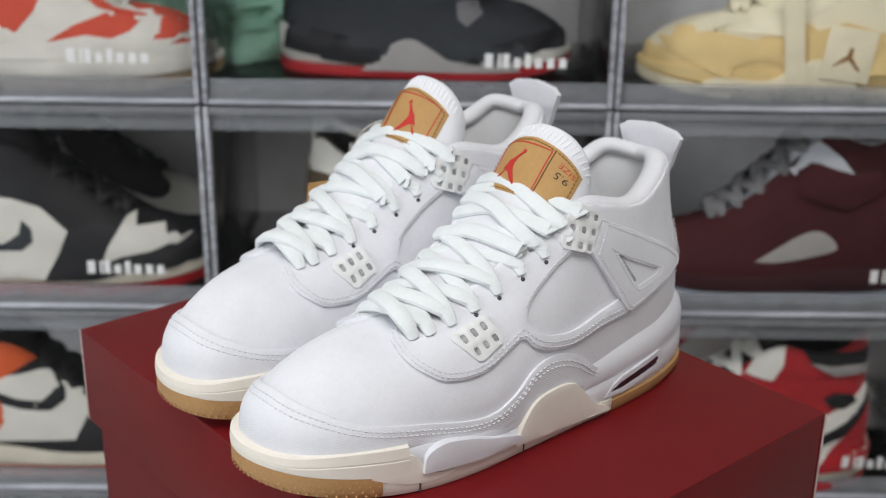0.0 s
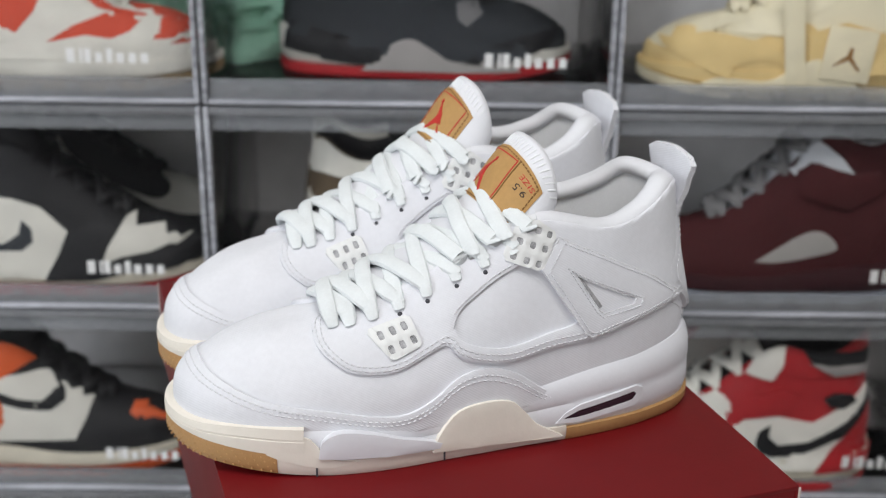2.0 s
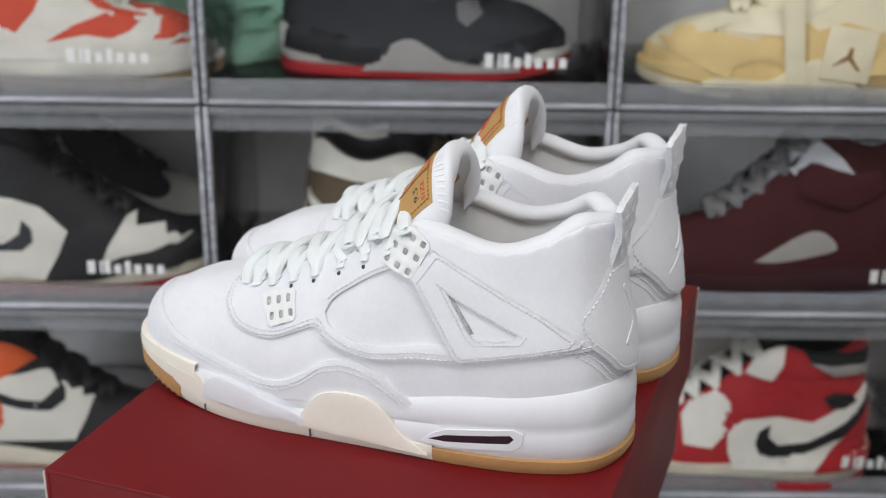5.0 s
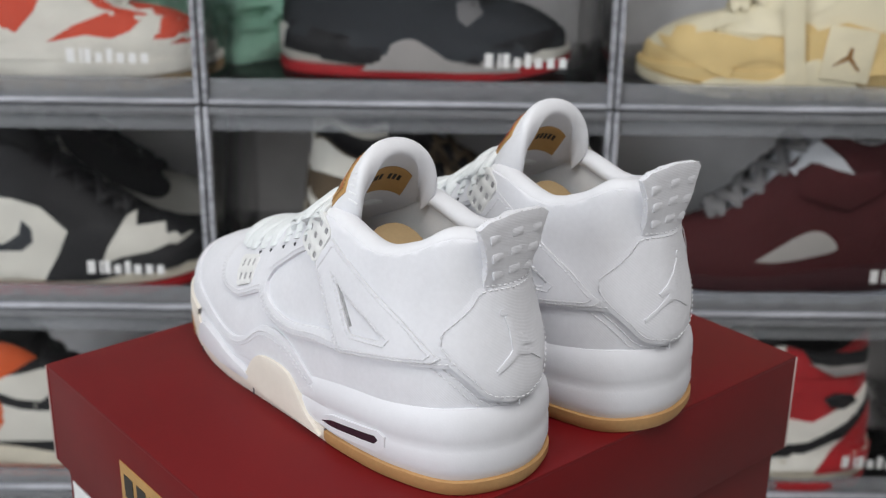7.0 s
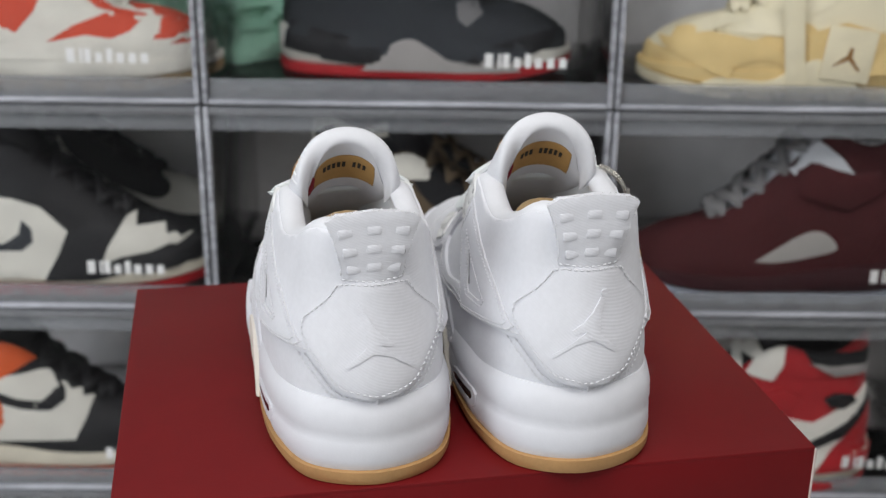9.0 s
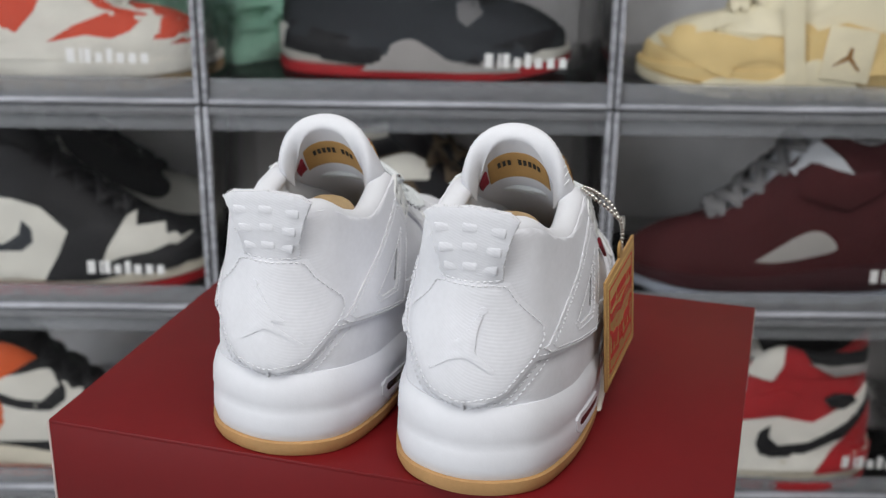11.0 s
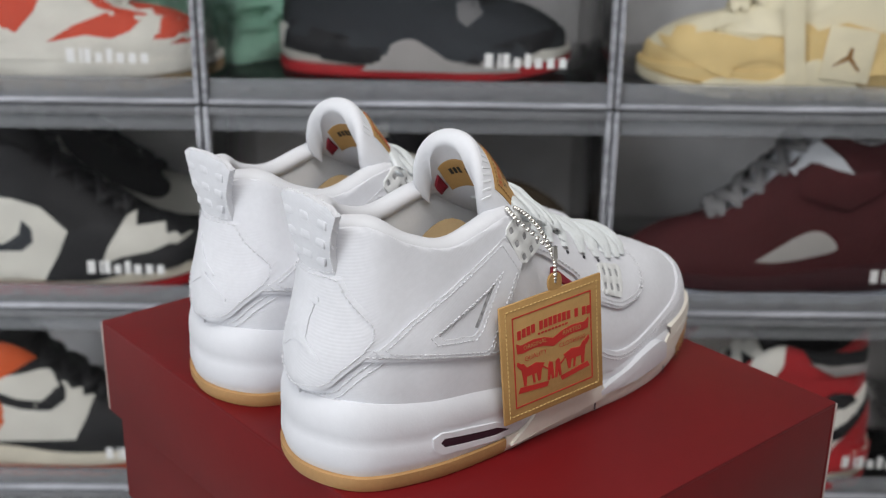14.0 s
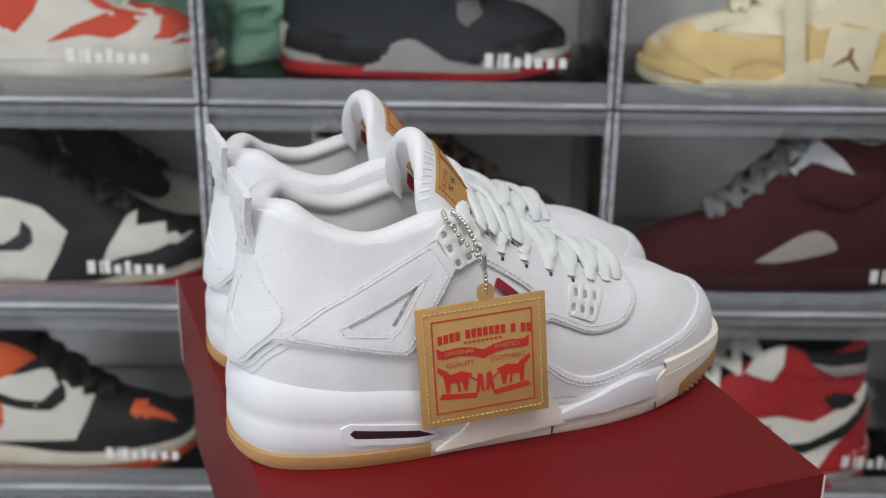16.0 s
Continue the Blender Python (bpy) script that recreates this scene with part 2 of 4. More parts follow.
def bend(x):
    """How far the forefoot leans to the inner side."""
    return 0.0135 * max(0.0, (-0.03 - x) / 0.135) ** 1.6


class Last:
    """The surface of a sneaker's upper: s runs 0 to 20 round the shoe (10: toe), v from the sole, 0, to the top edge, 1."""

    def __init__(self, rise=1.0, stretch=1.0, side=1):
        self.side = side
        n = len(HALF) - 1
        self.k = 2 * n
        self.ctrl = []
        for i in range(self.k):
            j, f = (i, 1.0) if i <= n else (self.k - i, -0.97)
            row = []
            for m, (x, y, z) in enumerate(HALF[j]):
                zz = z if m == 0 else HALF[j][0][2] + (z - HALF[j][0][2]) * (1 + (rise - 1) * max(0, min(1, (x + 0.09) / 0.12)))
                row.append(Vector((x * stretch, (-y * f + bend(x)) * side, zz)))
            self.ctrl.append(row)

    def __call__(self, s, v):
        k = self.k
        s = s % k
        j = int(s)
        t = s - j
        row = [cat(self.ctrl[(j - 1) % k][m], self.ctrl[j][m], self.ctrl[(j + 1) % k][m], self.ctrl[(j + 2) % k][m], t) for m in range(4)]
        u = max(0.0, min(1.0, v)) * 3
        i = min(int(u), 2)
        w = u - i
        return cat(row[max(i - 1, 0)], row[i], row[i + 1], row[min(i + 2, 3)], w)

    def normal(self, s, v):
        v = max(0.02, min(0.98, v))
        a = self(s + 0.05, v) - self(s - 0.05, v)
        b = self(s, v + 0.02) - self(s, v - 0.02)
        n = b.cross(a) * (1 if self.side > 0 else -1)
        n.normalize()
        c = self(s, v) - Vector((max(-0.09, min(0.09, self(s, v).x)), 0, 0.03))
        return n if n.dot(c) > 0 else -n

    def place(self, s, v):
        return self(s, v), self.normal(s, v)

    def edge(self, s, inset=0.0):
        return self(s, 1 - inset)


def upper_mesh(last, ns, nv, material, parent, name="upper"):
    verts, faces = [], []
    for i in range(ns):
        for j in range(nv + 1):
            verts.append(last(i * last.k / ns, j / nv))
    for i in range(ns):
        i2 = (i + 1) % ns
        for j in range(nv):
            faces.append((i * (nv + 1) + j, i2 * (nv + 1) + j, i2 * (nv + 1) + j + 1, i * (nv + 1) + j + 1))
    return mesh_ob(name, verts, faces, material, parent)


def lining_mesh(last, ns, material, parent):
    """The edge turns over into the shoe and falls to the insole."""
    verts, faces = [], []
    rows = ((0, 0), (.0025, .0018), (.005, .0010), (.0075, -.003), (.009, -.012), (.010, -.025), (.010, -.042), (.009, -.060), (.006, -.075))
    m = len(rows)
    for i in range(ns):
        s = i * last.k / ns
        p, n = last.place(s, 1.0)
        inw = Vector((-n.x, -n.y, 0))
        inw = inw.normalized() if inw.length > 1e-4 else Vector((1, 0, 0))
        open_ = max(0.0, min(1.0, (p.x + 0.085) / 0.05))
        if open_ < 1:
            inw = (inw * open_ + Vector((1, 0, 0)) * (1 - open_)).normalized()
        for a, b in rows:
            verts.append(p + inw * (a * (.35 + .65 * open_)) + Vector((0, 0, b if b > 0 else b * (.2 + .8 * open_))))
    for i in range(ns):
        i2 = (i + 1) % ns
        for j in range(m - 1):
            faces.append((i * m + j, i2 * m + j, i2 * m + j + 1, i * m + j + 1))
    return mesh_ob("lining", verts, faces, material, parent)


# sole outline, heel to toe: x, y, height of the midsole's top
SOLE = ((.1345, 0, .047), (.122, .033, .048), (.090, .047, .044), (.052, .051, .041), (.012, .050, .036), (-.028, .0495, .031),
        (-.064, .0505, .029), (-.098, .0480, .029), (-.132, .0395, .030), (-.158, .0245, .029), (-.1667, 0, .029))


def sole_ring(side, stretch, n, off, zf, zadd=0.0):
    """A ring of the sole: grown by off, at the share zf of the midsole's height."""
    m = len(SOLE) - 1
    pts = [(x * stretch, (-y + bend(x)) * side, z) for x, y, z in SOLE] + [(SOLE[i][0] * stretch, (SOLE[i][1] * 0.97 + bend(SOLE[i][0])) * side, SOLE[i][2]) for i in range(m - 1, 0, -1)]
    ring = spline(pts, n, closed=True)
    out = []
    for i, p in enumerate(ring):
        d = ring[(i + 1) % n] - ring[i - 1]
        nn = Vector((d.y, -d.x, 0)).normalized()
        if nn.dot(Vector((p.x * 0.3, p.y, 0))) < 0:
            nn = -nn
        spring = 0.010 * max(0.0, (-0.085 - p.x) / 0.08) ** 2
        out.append(Vector((p.x + nn.x * off, p.y + nn.y * off, max(0.0, p.z * zf + zadd) + spring * (1 - zf))))
    return out


def sole_layers(side, stretch, n, layers, keep, material, parent, name, label="", cap=True):
    """Rings stacked into a band of the sole, for the ring stretch where keep(x) holds."""
    rings = [sole_ring(side, stretch, n, *l) for l in layers]
    g = Geo()
    verts = [v for r in rings for v in r]
    faces = []
    for j in range(len(rings) - 1):
        for i in range(n):
            i2 = (i + 1) % n
            if keep(rings[0][i].x) and keep(rings[0][i2].x):
                faces.append((j * n + i, j * n + i2, (j + 1) * n + i2, (j + 1) * n + i))
    if cap:
        faces.append(tuple(range(n)))
        faces.append(tuple((len(rings) - 1) * n + i for i in range(n)))
    used = sorted({i for f in faces for i in f})
    idx = {i: k for k, i in enumerate(used)}
    g.add([verts[i] for i in used], [tuple(idx[i] for i in f) for f in faces])
    return g.ob(name, material, parent, label)


def tongue_point(u, w, side, rise=1.0):
    """u: from under the laces, 0, up to the top, 1; w: across, -1 to 1. Centre line of the padded sheet."""
    path = ((-.074, .074), (-.046, .091), (-.018, .109), (.004, .126), (.019, .146), (.033, .1615))
    f = u * (len(path) - 1)
    i = max(0, min(int(f), len(path) - 2))
    g = lambda q: Vector((path[min(max(q, 0), len(path) - 1)][0], path[min(max(q, 0), len(path) - 1)][1] * (1 + (rise - 1) * min(1, max(0, q / 5)))))
    c = cat(g(i - 1), g(i), g(i + 1), g(i + 2), f - i)
    e = 0.02
    d = (cat(g(i - 1), g(i), g(i + 1), g(i + 2), f - i + e) - cat(g(i - 1), g(i), g(i + 1), g(i + 2), f - i - e)).normalized()
    k = max(0.0, min(1.0, u)) ** 2
    radius = 0.040 - 0.0185 * k
    a = w * (0.40 + 1.42 * k)
    back = radius * (1 - math.cos(a))
    drop = 0.034 * k * k * abs(w) ** 3
    return Vector((c.x + d.y * back - d.x * drop, -side * radius * math.sin(a), c.y - d.x * back - d.y * drop))


def tongue_mesh(side, parent, material, rise=1.0, nu=34, nw=28, pad=0.0105):
    us = [math.sin(math.pi / 2 * i / nu) for i in range(nu + 1)]
    ws = [math.sin(math.pi / 2 * (-1 + 2 * j / nw)) for j in range(nw + 1)]
    sheet = [[tongue_point(u, w, side, rise) for w in ws] for u in us]
    norm = []
    for i in range(nu + 1):
        r = []
        for j in range(nw + 1):
            a = sheet[min(i + 1, nu)][j] - sheet[max(i - 1, 0)][j]
            b = sheet[i][min(j + 1, nw)] - sheet[i][max(j - 1, 0)]
            q = a.cross(b).normalized()
            r.append(q * -side)
        norm.append(r)
    verts, faces = [], []
    m = nw + 1
    for sgn in (1, -1):
        for i in range(nu + 1):
            for j in range(nw + 1):
                e = max(0.05, math.sqrt(max(0.0, 1 - max(0.0, (abs(ws[j]) - 0.84) / 0.16) ** 2)) * math.sqrt(max(0.0, 1 - max(0.0, (us[i] - 0.95) / 0.05) ** 2)))
                verts.append(sheet[i][j] + norm[i][j] * (sgn * pad / 2 * e))
    k = (nu + 1) * m
    for i in range(nu):
        for j in range(nw):
            faces.append((i * m + j, i * m + j + 1, (i + 1) * m + j + 1, (i + 1) * m + j))
            faces.append((k + i * m + j, k + (i + 1) * m + j, k + (i + 1) * m + j + 1, k + i * m + j + 1))
        for j in (0, nw):
            faces.append((i * m + j, (i + 1) * m + j, k + (i + 1) * m + j, k + i * m + j))
    for i in (0, nu):
        for j in range(nw):
            faces.append((i * m + j, i * m + j + 1, k + i * m + j + 1, k + i * m + j))
    return mesh_ob("tongue", verts, faces, material, parent)


def tongue_place(side, lift, rise=1.0):
    """place() on the tongue's face: a is u, b is w."""
    def place(u, w):
        p = tongue_point(u, w, side, rise)
        a = tongue_point(u + 0.01, w, side, rise) - tongue_point(u - 0.01, w, side, rise)
        b = tongue_point(u, w + 0.02, side, rise) - tongue_point(u, w - 0.02, side, rise)
        q = a.cross(b).normalized()
        q = q * -side
        return p + q * lift, q
    return place


def caster(objects):
    """Rays that meet the given meshes from the side or from behind: place functions for panel()."""
    from mathutils.bvhtree import BVHTree
    vs, fs = [], []
    for ob in objects:
        k = len(vs)
        vs += [v.co.copy() for v in ob.data.vertices]
        fs += [[i + k for i in p.vertices] for p in ob.data.polygons]
    tree = BVHTree.FromPolygons(vs, fs)

    def flank(sgn):
        def place(x, z):
            hit = tree.ray_cast(Vector((x, sgn * 0.3, z)), Vector((0, -sgn, 0)))
            if hit[0] is None:
                hit = tree.find_nearest(Vector((x, sgn * 0.04, z)))
            n = hit[1] if hit[1].y * sgn > 0 else -hit[1]
            return hit[0], n.normalized()
        return place

    def rear(y, z):
        hit = tree.ray_cast(Vector((0.4, y, z)), Vector((-1, 0, 0)))
        if hit[0] is None:
            hit = tree.find_nearest(Vector((0.12, y, z)))
        n = hit[1] if hit[1].x > 0 else -hit[1]
        return hit[0], n.normalized()

    def top(x, y):
        hit = tree.ray_cast(Vector((x, y, 0.4)), Vector((0, 0, -1)))
        if hit[0] is None:
            hit = tree.find_nearest(Vector((x, y, 0.05)))
        n = hit[1] if hit[1].z > 0 else -hit[1]
        return hit[0], n.normalized()
    return flank, rear, top


def stitch(g, line, place, gap=0.0031, long=0.0020, wide=0.0008, lift=0.0001):
    """Short raised threads along a 2D line laid on a surface."""
    pts = [place(*p) for p in line]
    acc, nxt = 0.0, 0.0
    for i in range(len(pts) - 1):
        a, b = pts[i][0], pts[i + 1][0]
        d = (b - a)
        ln = d.length
        if ln < 1e-7:
            continue
        t = d / ln
        while nxt <= acc + ln:
            c = a + t * (nxt - acc) + pts[i][1] * lift
            up = pts[i][1]
            sd = t.cross(up).normalized() * (wide / 2)
            h = t * (long / 2)
            u = up * (wide * 0.6)
            g.add([c - h - sd, c + h - sd, c + h + sd, c - h + sd, c - h * 0.6 + u, c + h * 0.6 + u],
                  [(0, 1, 5, 4), (3, 2, 5, 4), (0, 3, 4), (1, 2, 5)])
            nxt += gap
        acc += ln


def line2(points, n=60):
    return [tuple(p)[:2] for p in spline([(a, b, 0) for a, b in points], n)]


def ring2(cx, cy, rx, ry, n=16, power=0.6):
    out = []
    for i in range(n):
        a = 2 * math.pi * i / n
        c, s = math.cos(a), math.sin(a)
        out.append((cx + rx * math.copysign(abs(c) ** power, c), cy + ry * math.copysign(abs(s) ** power, s)))
    return out


def lace_up(last, side, parent, material, rows, wide=0.0098, thick=0.0042, high=0.007, s0=7.6, s1=4.45, va=.90, vb=.93):
    """Criss-crossed flat laces between the two eyelet rows, one band a part."""
    n = rows
    for r in range(n):
        f0, f1 = r / (n - 1), min(1.0, (r + 1.0) / (n - 1))
        sa, sb = s0 + (s1 - s0) * f0, s0 + (s1 - s0) * f1
        for flip in (1, -1):
            qa = sa if flip > 0 else last.k - sa
            qb = last.k - sb if flip > 0 else sb
            a, na = last.place(qa, va)
            b, nb = last.place(qb, vb)
            path, ups = [], []
            top = high + (0.0030 if (flip > 0) == (r % 2 == 0) else 0.0)
            for i in range(13):
                t = i / 12
                up = (na.lerp(nb, t) + Vector((-0.35, 0, 0.9))).normalized()
                bow = math.sin(math.pi * t) ** 0.6
                p = a.lerp(b, t) + up * (0.0028 + top * bow)
                path.append(p)
                ups.append(up)
            path = [a - na * 0.002] + path + [b - nb * 0.002]
            ups = [ups[0]] + ups + [ups[-1]]
            g = Geo()
            w = wide * (1 - 0.12 * f0)
            g.sweep(path, [w * min(1.0, .45 + .22 * min(i, len(path) - 1 - i)) for i in range(len(path))], thick, ups, n=10, power=.9)
            g.ob("lace", material, parent)


def sole_place(side, sg, off=0.0016):
    """place() on the flank of the sole: x along the shoe, z up; sg: the sign of the flank's y."""
    ring = sole_ring(side, 1, 240, off, 0)
    half = sorted(((p.x, p.y) for p in ring if (p.y - bend(p.x) * side) * sg >= 0))
    xs, ys = [p[0] for p in half], [p[1] for p in half]

    def place(x, z):
        y = float(np.interp(x, xs, ys))
        d = (float(np.interp(x + .004, xs, ys)) - float(np.interp(x - .004, xs, ys))) / .008
        return Vector((x, y, z)), Vector((-d * sg, sg, 0)).normalized()
    return place


def rounded(poly, f):
    """A polygon with its corners cut and smoothed."""
    out = []
    for i, p in enumerate(poly):
        a, b = poly[i - 1], poly[(i + 1) % len(poly)]
        for t in (1.0, .45, .12):
            out.append((p[0] + (a[0] - p[0]) * f * t, p[1] + (a[1] - p[1]) * f * t))
        for t in (.45, 1.0):
            out.append((p[0] + (b[0] - p[0]) * f * t, p[1] + (b[1] - p[1]) * f * t))
    return [q for k, q in enumerate(out) if k % 5 != 2]


def white_sneaker(side, label):
    """A white denim basketball sneaker; side 1: its outer flank at -y, side -1: at +y."""
    root = tagged(new("sneaker"), label, "sneaker", "white sneakers on the box")
    last = Last(side=side)
    up = upper_mesh(last, 160, 26, M_DENIM, root)
    lining_mesh(last, 160, M_LINING, root)
    n = 160
    # sole: gum outsole, rear and front midsole
    ms = sole_layers(side, 1, n, [(-.006, 0, .003), (-.0015, .10, .003), (.0004, .28, .002), (.0, .52), (-.0008, .57), (.0001, .64), (-.0003, .80), (-.0018, .93), (-.0042, 1.0), (-.012, 1.0)],
                     lambda x: True, M_RUBBER, root, "midsole", "white rubber midsole")
    sole_layers(side, 1, n, [(-.010, 0), (-.001, 0, .0002), (.0009, 0, .004), (.0009, 0, .0084), (-.003, 0, .0090)], lambda x: x > 0.034, M_GUM, root, "outsole", "gum rubber outsole", cap=False)
    sole_layers(side, 1, n, [(-.010, 0), (-.001, 0, .0002), (.0009, 0, .004), (.0009, 0, .0122), (-.003, 0, .0128)], lambda x: x < -0.114, M_GUM, root, "toe_outsole", "gum rubber toe tread", cap=False)
    sole_layers(side, 1, n, [(-.010, 0), (-.0012, 0, .0002), (.0006, 0, .004), (.0006, 0, .0095), (-.003, 0, .0100)], lambda x: -0.119 < x < 0.042, M_CREAM, root, "shank_strip", "cream rubber strip", cap=False)
    sole_layers(side, 1, n, [(-.003, 0, .0118), (.0011, 0, .0124), (.0013, .48, .003), (.0014, .66, .002), (.0008, .685, .002), (.0014, .71, .002), (.0008, .95, .0010), (-.004, 1.0, .001), (-.014, 1.0, .0012)],
                lambda x: x < -0.105, M_CREAM, root, "toe_bumper", "cream rubber toe band", cap=False)
    # gum studs round the toe
    g = Geo()
    ring = sole_ring(side, 1, 420, 0.0006, 0, 0.0)
    for lev in range(4):
        for i in range(0, 420, 3):
            p = ring[(i + lev) % 420]
            if p.x < -0.121:
                g.ball((p.x, p.y, p.z + 0.0020 + lev * 0.0026), 0.0007, 6, 4)
    g.ob("outsole_studs", M_GUM, root)
    flank, rear, top = caster([up])
    st = Geo()
    # mudguard: the low layer round toe and flanks
    low = [(3.40, .01), (3.8, .13), (4.2, .26), (4.65, .345), (5.05, .34), (5.45, .235), (5.95, .19), (6.95, .285), (7.75, .34), (8.65, .405), (9.3, .43), (10.0, .44)]
    low_line = line2(low + [(20 - a, b) for a, b in low[-2::-1]], 90)
    g = Geo()
    g.add(*panel(low_line + [(s, 0.0) for s in np.linspace(16.6, 3.40, 40)], last.place, 0.0020, 0.16, scale=(1, 6)))
    g.ob("mudguard", M_DENIM, root)
    lift = lambda s, v: (last(s, v) + last.normal(s, v) * 0.0020, last.normal(s, v))
    stitch(st, [(s, max(0, v - .035)) for s, v in low_line], lift)
    stitch(st, [(s, max(0, v - .065)) for s, v in low_line], lift)
    # quarter: the upper layer with a rounded window on each flank
    q = [(0.04, .44), (0.8, .44), (1.3, .425), (2.0, .39), (2.6, .365), (3.15, .345), (3.7, .345), (4.25, .335), (4.7, .385), (5.05, .46), (5.28, .545), (5.55, .535), (6.05, .495), (6.65, .54), (7.1, .64), (7.7, .76), (8.35, .86), (8.6, .97)]
    for flip in (1, -1):
        fl = (lambda a: a) if flip > 0 else (lambda a: 20 - a)
        line = line2(q, 84)
        win = line2([(5.20, .62), (5.13, .69), (4.85, .735), (4.4, .77), (3.95, .765), (3.6, .60), (3.32, .455), (3.7, .425), (4.25, .41), (4.7, .46), (5.05, .54), (5.20, .62)], 48)[:-1]
        outline = [(fl(a), b) for a, b in line] + [(fl(a), .985) for a in np.linspace(8.55, 0.04, 44)]
        if flip < 0:
            outline = outline[::-1]
        g = Geo()
        g.add(*panel(outline, last.place, 0.0025, 0.14, holes=[[(fl(a), b) for a, b in win]], scale=(1, 6)))
        g.ob("quarter_panel", M_DENIM, root)
        lf = lambda s, v: (last(s, v) + last.normal(s, v) * 0.0025, last.normal(s, v))
        stitch(st, [(fl(a), b + .018) for a, b in line], lf)
        stitch(st, [(fl(a), b + .045) for a, b in line], lf)
        cw = (4.3, .60)
        stitch(st, [(fl(cw[0] + (a - cw[0]) * 1.06), cw[1] + (b - cw[1]) * 1.11) for a, b in win[4:18]], lf)
        # eyelets beside the laces: dark balls, their colour imitating the shade in the holes
        for i in range(4):
            s = 6.07 - i * 0.44
            p, nn = last.place(fl(s), .81)
            g = Geo()
            g.ball(p + nn * 0.0020, 0.0014, 8, 5)
            g.ob("eyelet", M_HOLE, root)
        # plastic nets, high and low on the eyestay
        sg = -side * flip
        fs = sole_place(side, sg)
        nets = ([(.0025, .1070), (.0225, .1000), (.0320, .1190), (.0160, .1315)], [(-.0695, .0715), (-.0588, .0592), (-.0425, .0662), (-.0465, .0800)])
        for w, poly in enumerate(nets):
            if w == 0:
                hs = [(cx, cz) for cx, cz in ((.0085, .1085), (.0145, .1062), (.0205, .1040), (.0125, .1160), (.0185, .1138), (.0245, .1115), (.0165, .1235), (.0220, .1212), (.0275, .1188))]
                ang = -0.38
            else:
                hs = [(cx, cz) for cx, cz in ((-.0583, .0645), (-.0524, .0667), (-.0465, .0690), (-.0622, .0702), (-.0560, .0724), (-.0500, .0747))]
                ang = 0.31
            holes = []
            for cx, cz in hs:
                c_, s_ = math.cos(ang) * .88, math.sin(ang) * .88
                holes.append([(cx + c_ * a - s_ * b, cz + s_ * a + c_ * b) for a, b in ((-.0014, -.0017), (-.0009, -.0020), (.0009, -.0020), (.0014, -.0017), (.0017, -.001), (.0017, .001), (.0014, .0017), (.0009, .0020), (-.0009, .0020), (-.0014, .0017), (-.0017, .001), (-.0017, -.001))])
            g = Geo()
            g.add(*panel(rounded(poly, .22), lambda x, z: (flank(sg)(x, z)[0] + flank(sg)(x, z)[1] * 0.0020, flank(sg)(x, z)[1]), 0.0020, 0.0017, holes=holes, sink=0.001))
            net = g.ob("eyestay_net", M_NET, root, "off-white plastic net")
            # grey fillings: the shade within the holes, put in as colour
            g = Geo()
            for h in holes:
                g.add(*panel(h, flank(sg), 0.0031, 0.003, sink=0.0, round_=False))
            g.ob("net_hole_shade", M_NETHOLE, net, smooth=False)
        # strap with a triangular window
        strap = [(.0225, .1010), (.0325, .1165), (.060, .1032), (.0920, .0862), (.1090, .0740), (.1065, .0715), (.080, .0668), (.0505, .0608), (.0470, .0625), (.034, .083)]
        tri = [(.0410, .0965), (.0490, .0915), (.0785, .0775), (.0765, .0745), (.0575, .0725), (.0540, .0755)]
        g = Geo()
        off = lambda x, z: (flank(sg)(x, z)[0] + flank(sg)(x, z)[1] * 0.0022, flank(sg)(x, z)[1])
        g.add(*panel(strap, off, 0.0016, 0.0035, holes=[tri], sink=0.0025))
        sp = g.ob("ankle_strap", M_DENIM, root, "white denim strap with frayed edges")
        g = Geo()
        rngf = random.Random(5)
        for loop in (strap, tri):
            for p in dense(loop, 0.0008):
                a, nn = off(p.x, p.y)
                a = a + nn * (0.0006 + 0.0008 * rngf.random())
                d = Vector((rngf.uniform(-1, 1), 0, rngf.uniform(-1, 1))) * 0.0019 + nn * 0.0005
                e = Vector((0.0003, 0, 0.0003))
                g.add([a - e, a + e, a + d], [(0, 1, 2)])
                g.ball(a, 0.00048, 4, 3)
        g.ob("frayed_edge", M_FRAY, sp)
        # grey sliver painted for the shadow at the strap window's edge
        g = Geo()
        g.add(*panel([(.0425, .0948), (.0452, .0934), (.0568, .0766), (.0550, .0758)], lambda x, z: (flank(sg)(x, z)[0] + flank(sg)(x, z)[1] * .0026, flank(sg)(x, z)[1]), .0003, .003, sink=0.0, round_=False))
        g.ob("strap_gap_shade", M_NETHOLE, sp)
        inner = lambda pts, k: [(sum(p[0] for p in pts) / len(pts) * k + q_[0] * (1 - k), sum(p[1] for p in pts) / len(pts) * k + q_[1] * (1 - k)) for q_ in pts]
        offs = lambda x, z: (flank(sg)(x, z)[0] + flank(sg)(x, z)[1] * 0.0038, flank(sg)(x, z)[1])
        lp = [tuple(p) for p in dense(inner(strap, 0.09), 0.002)]
        stitch(st, lp + lp[:1], offs, gap=0.0026, long=0.0017)
        lp = [tuple(p) for p in dense(inner(tri, -0.22), 0.002)]
        stitch(st, lp + lp[:1], offs, gap=0.0026, long=0.0017)
        # midsole: cream wing, moulded front rib, air window
        wing = line2([(-.0405, .0080), (-.0372, .0170), (-.0270, .0295), (-.0114, .0330), (.0035, .0308), (.0125, .0222), (.0195, .0140), (.0310, .0070), (.0345, .0045)], 36)
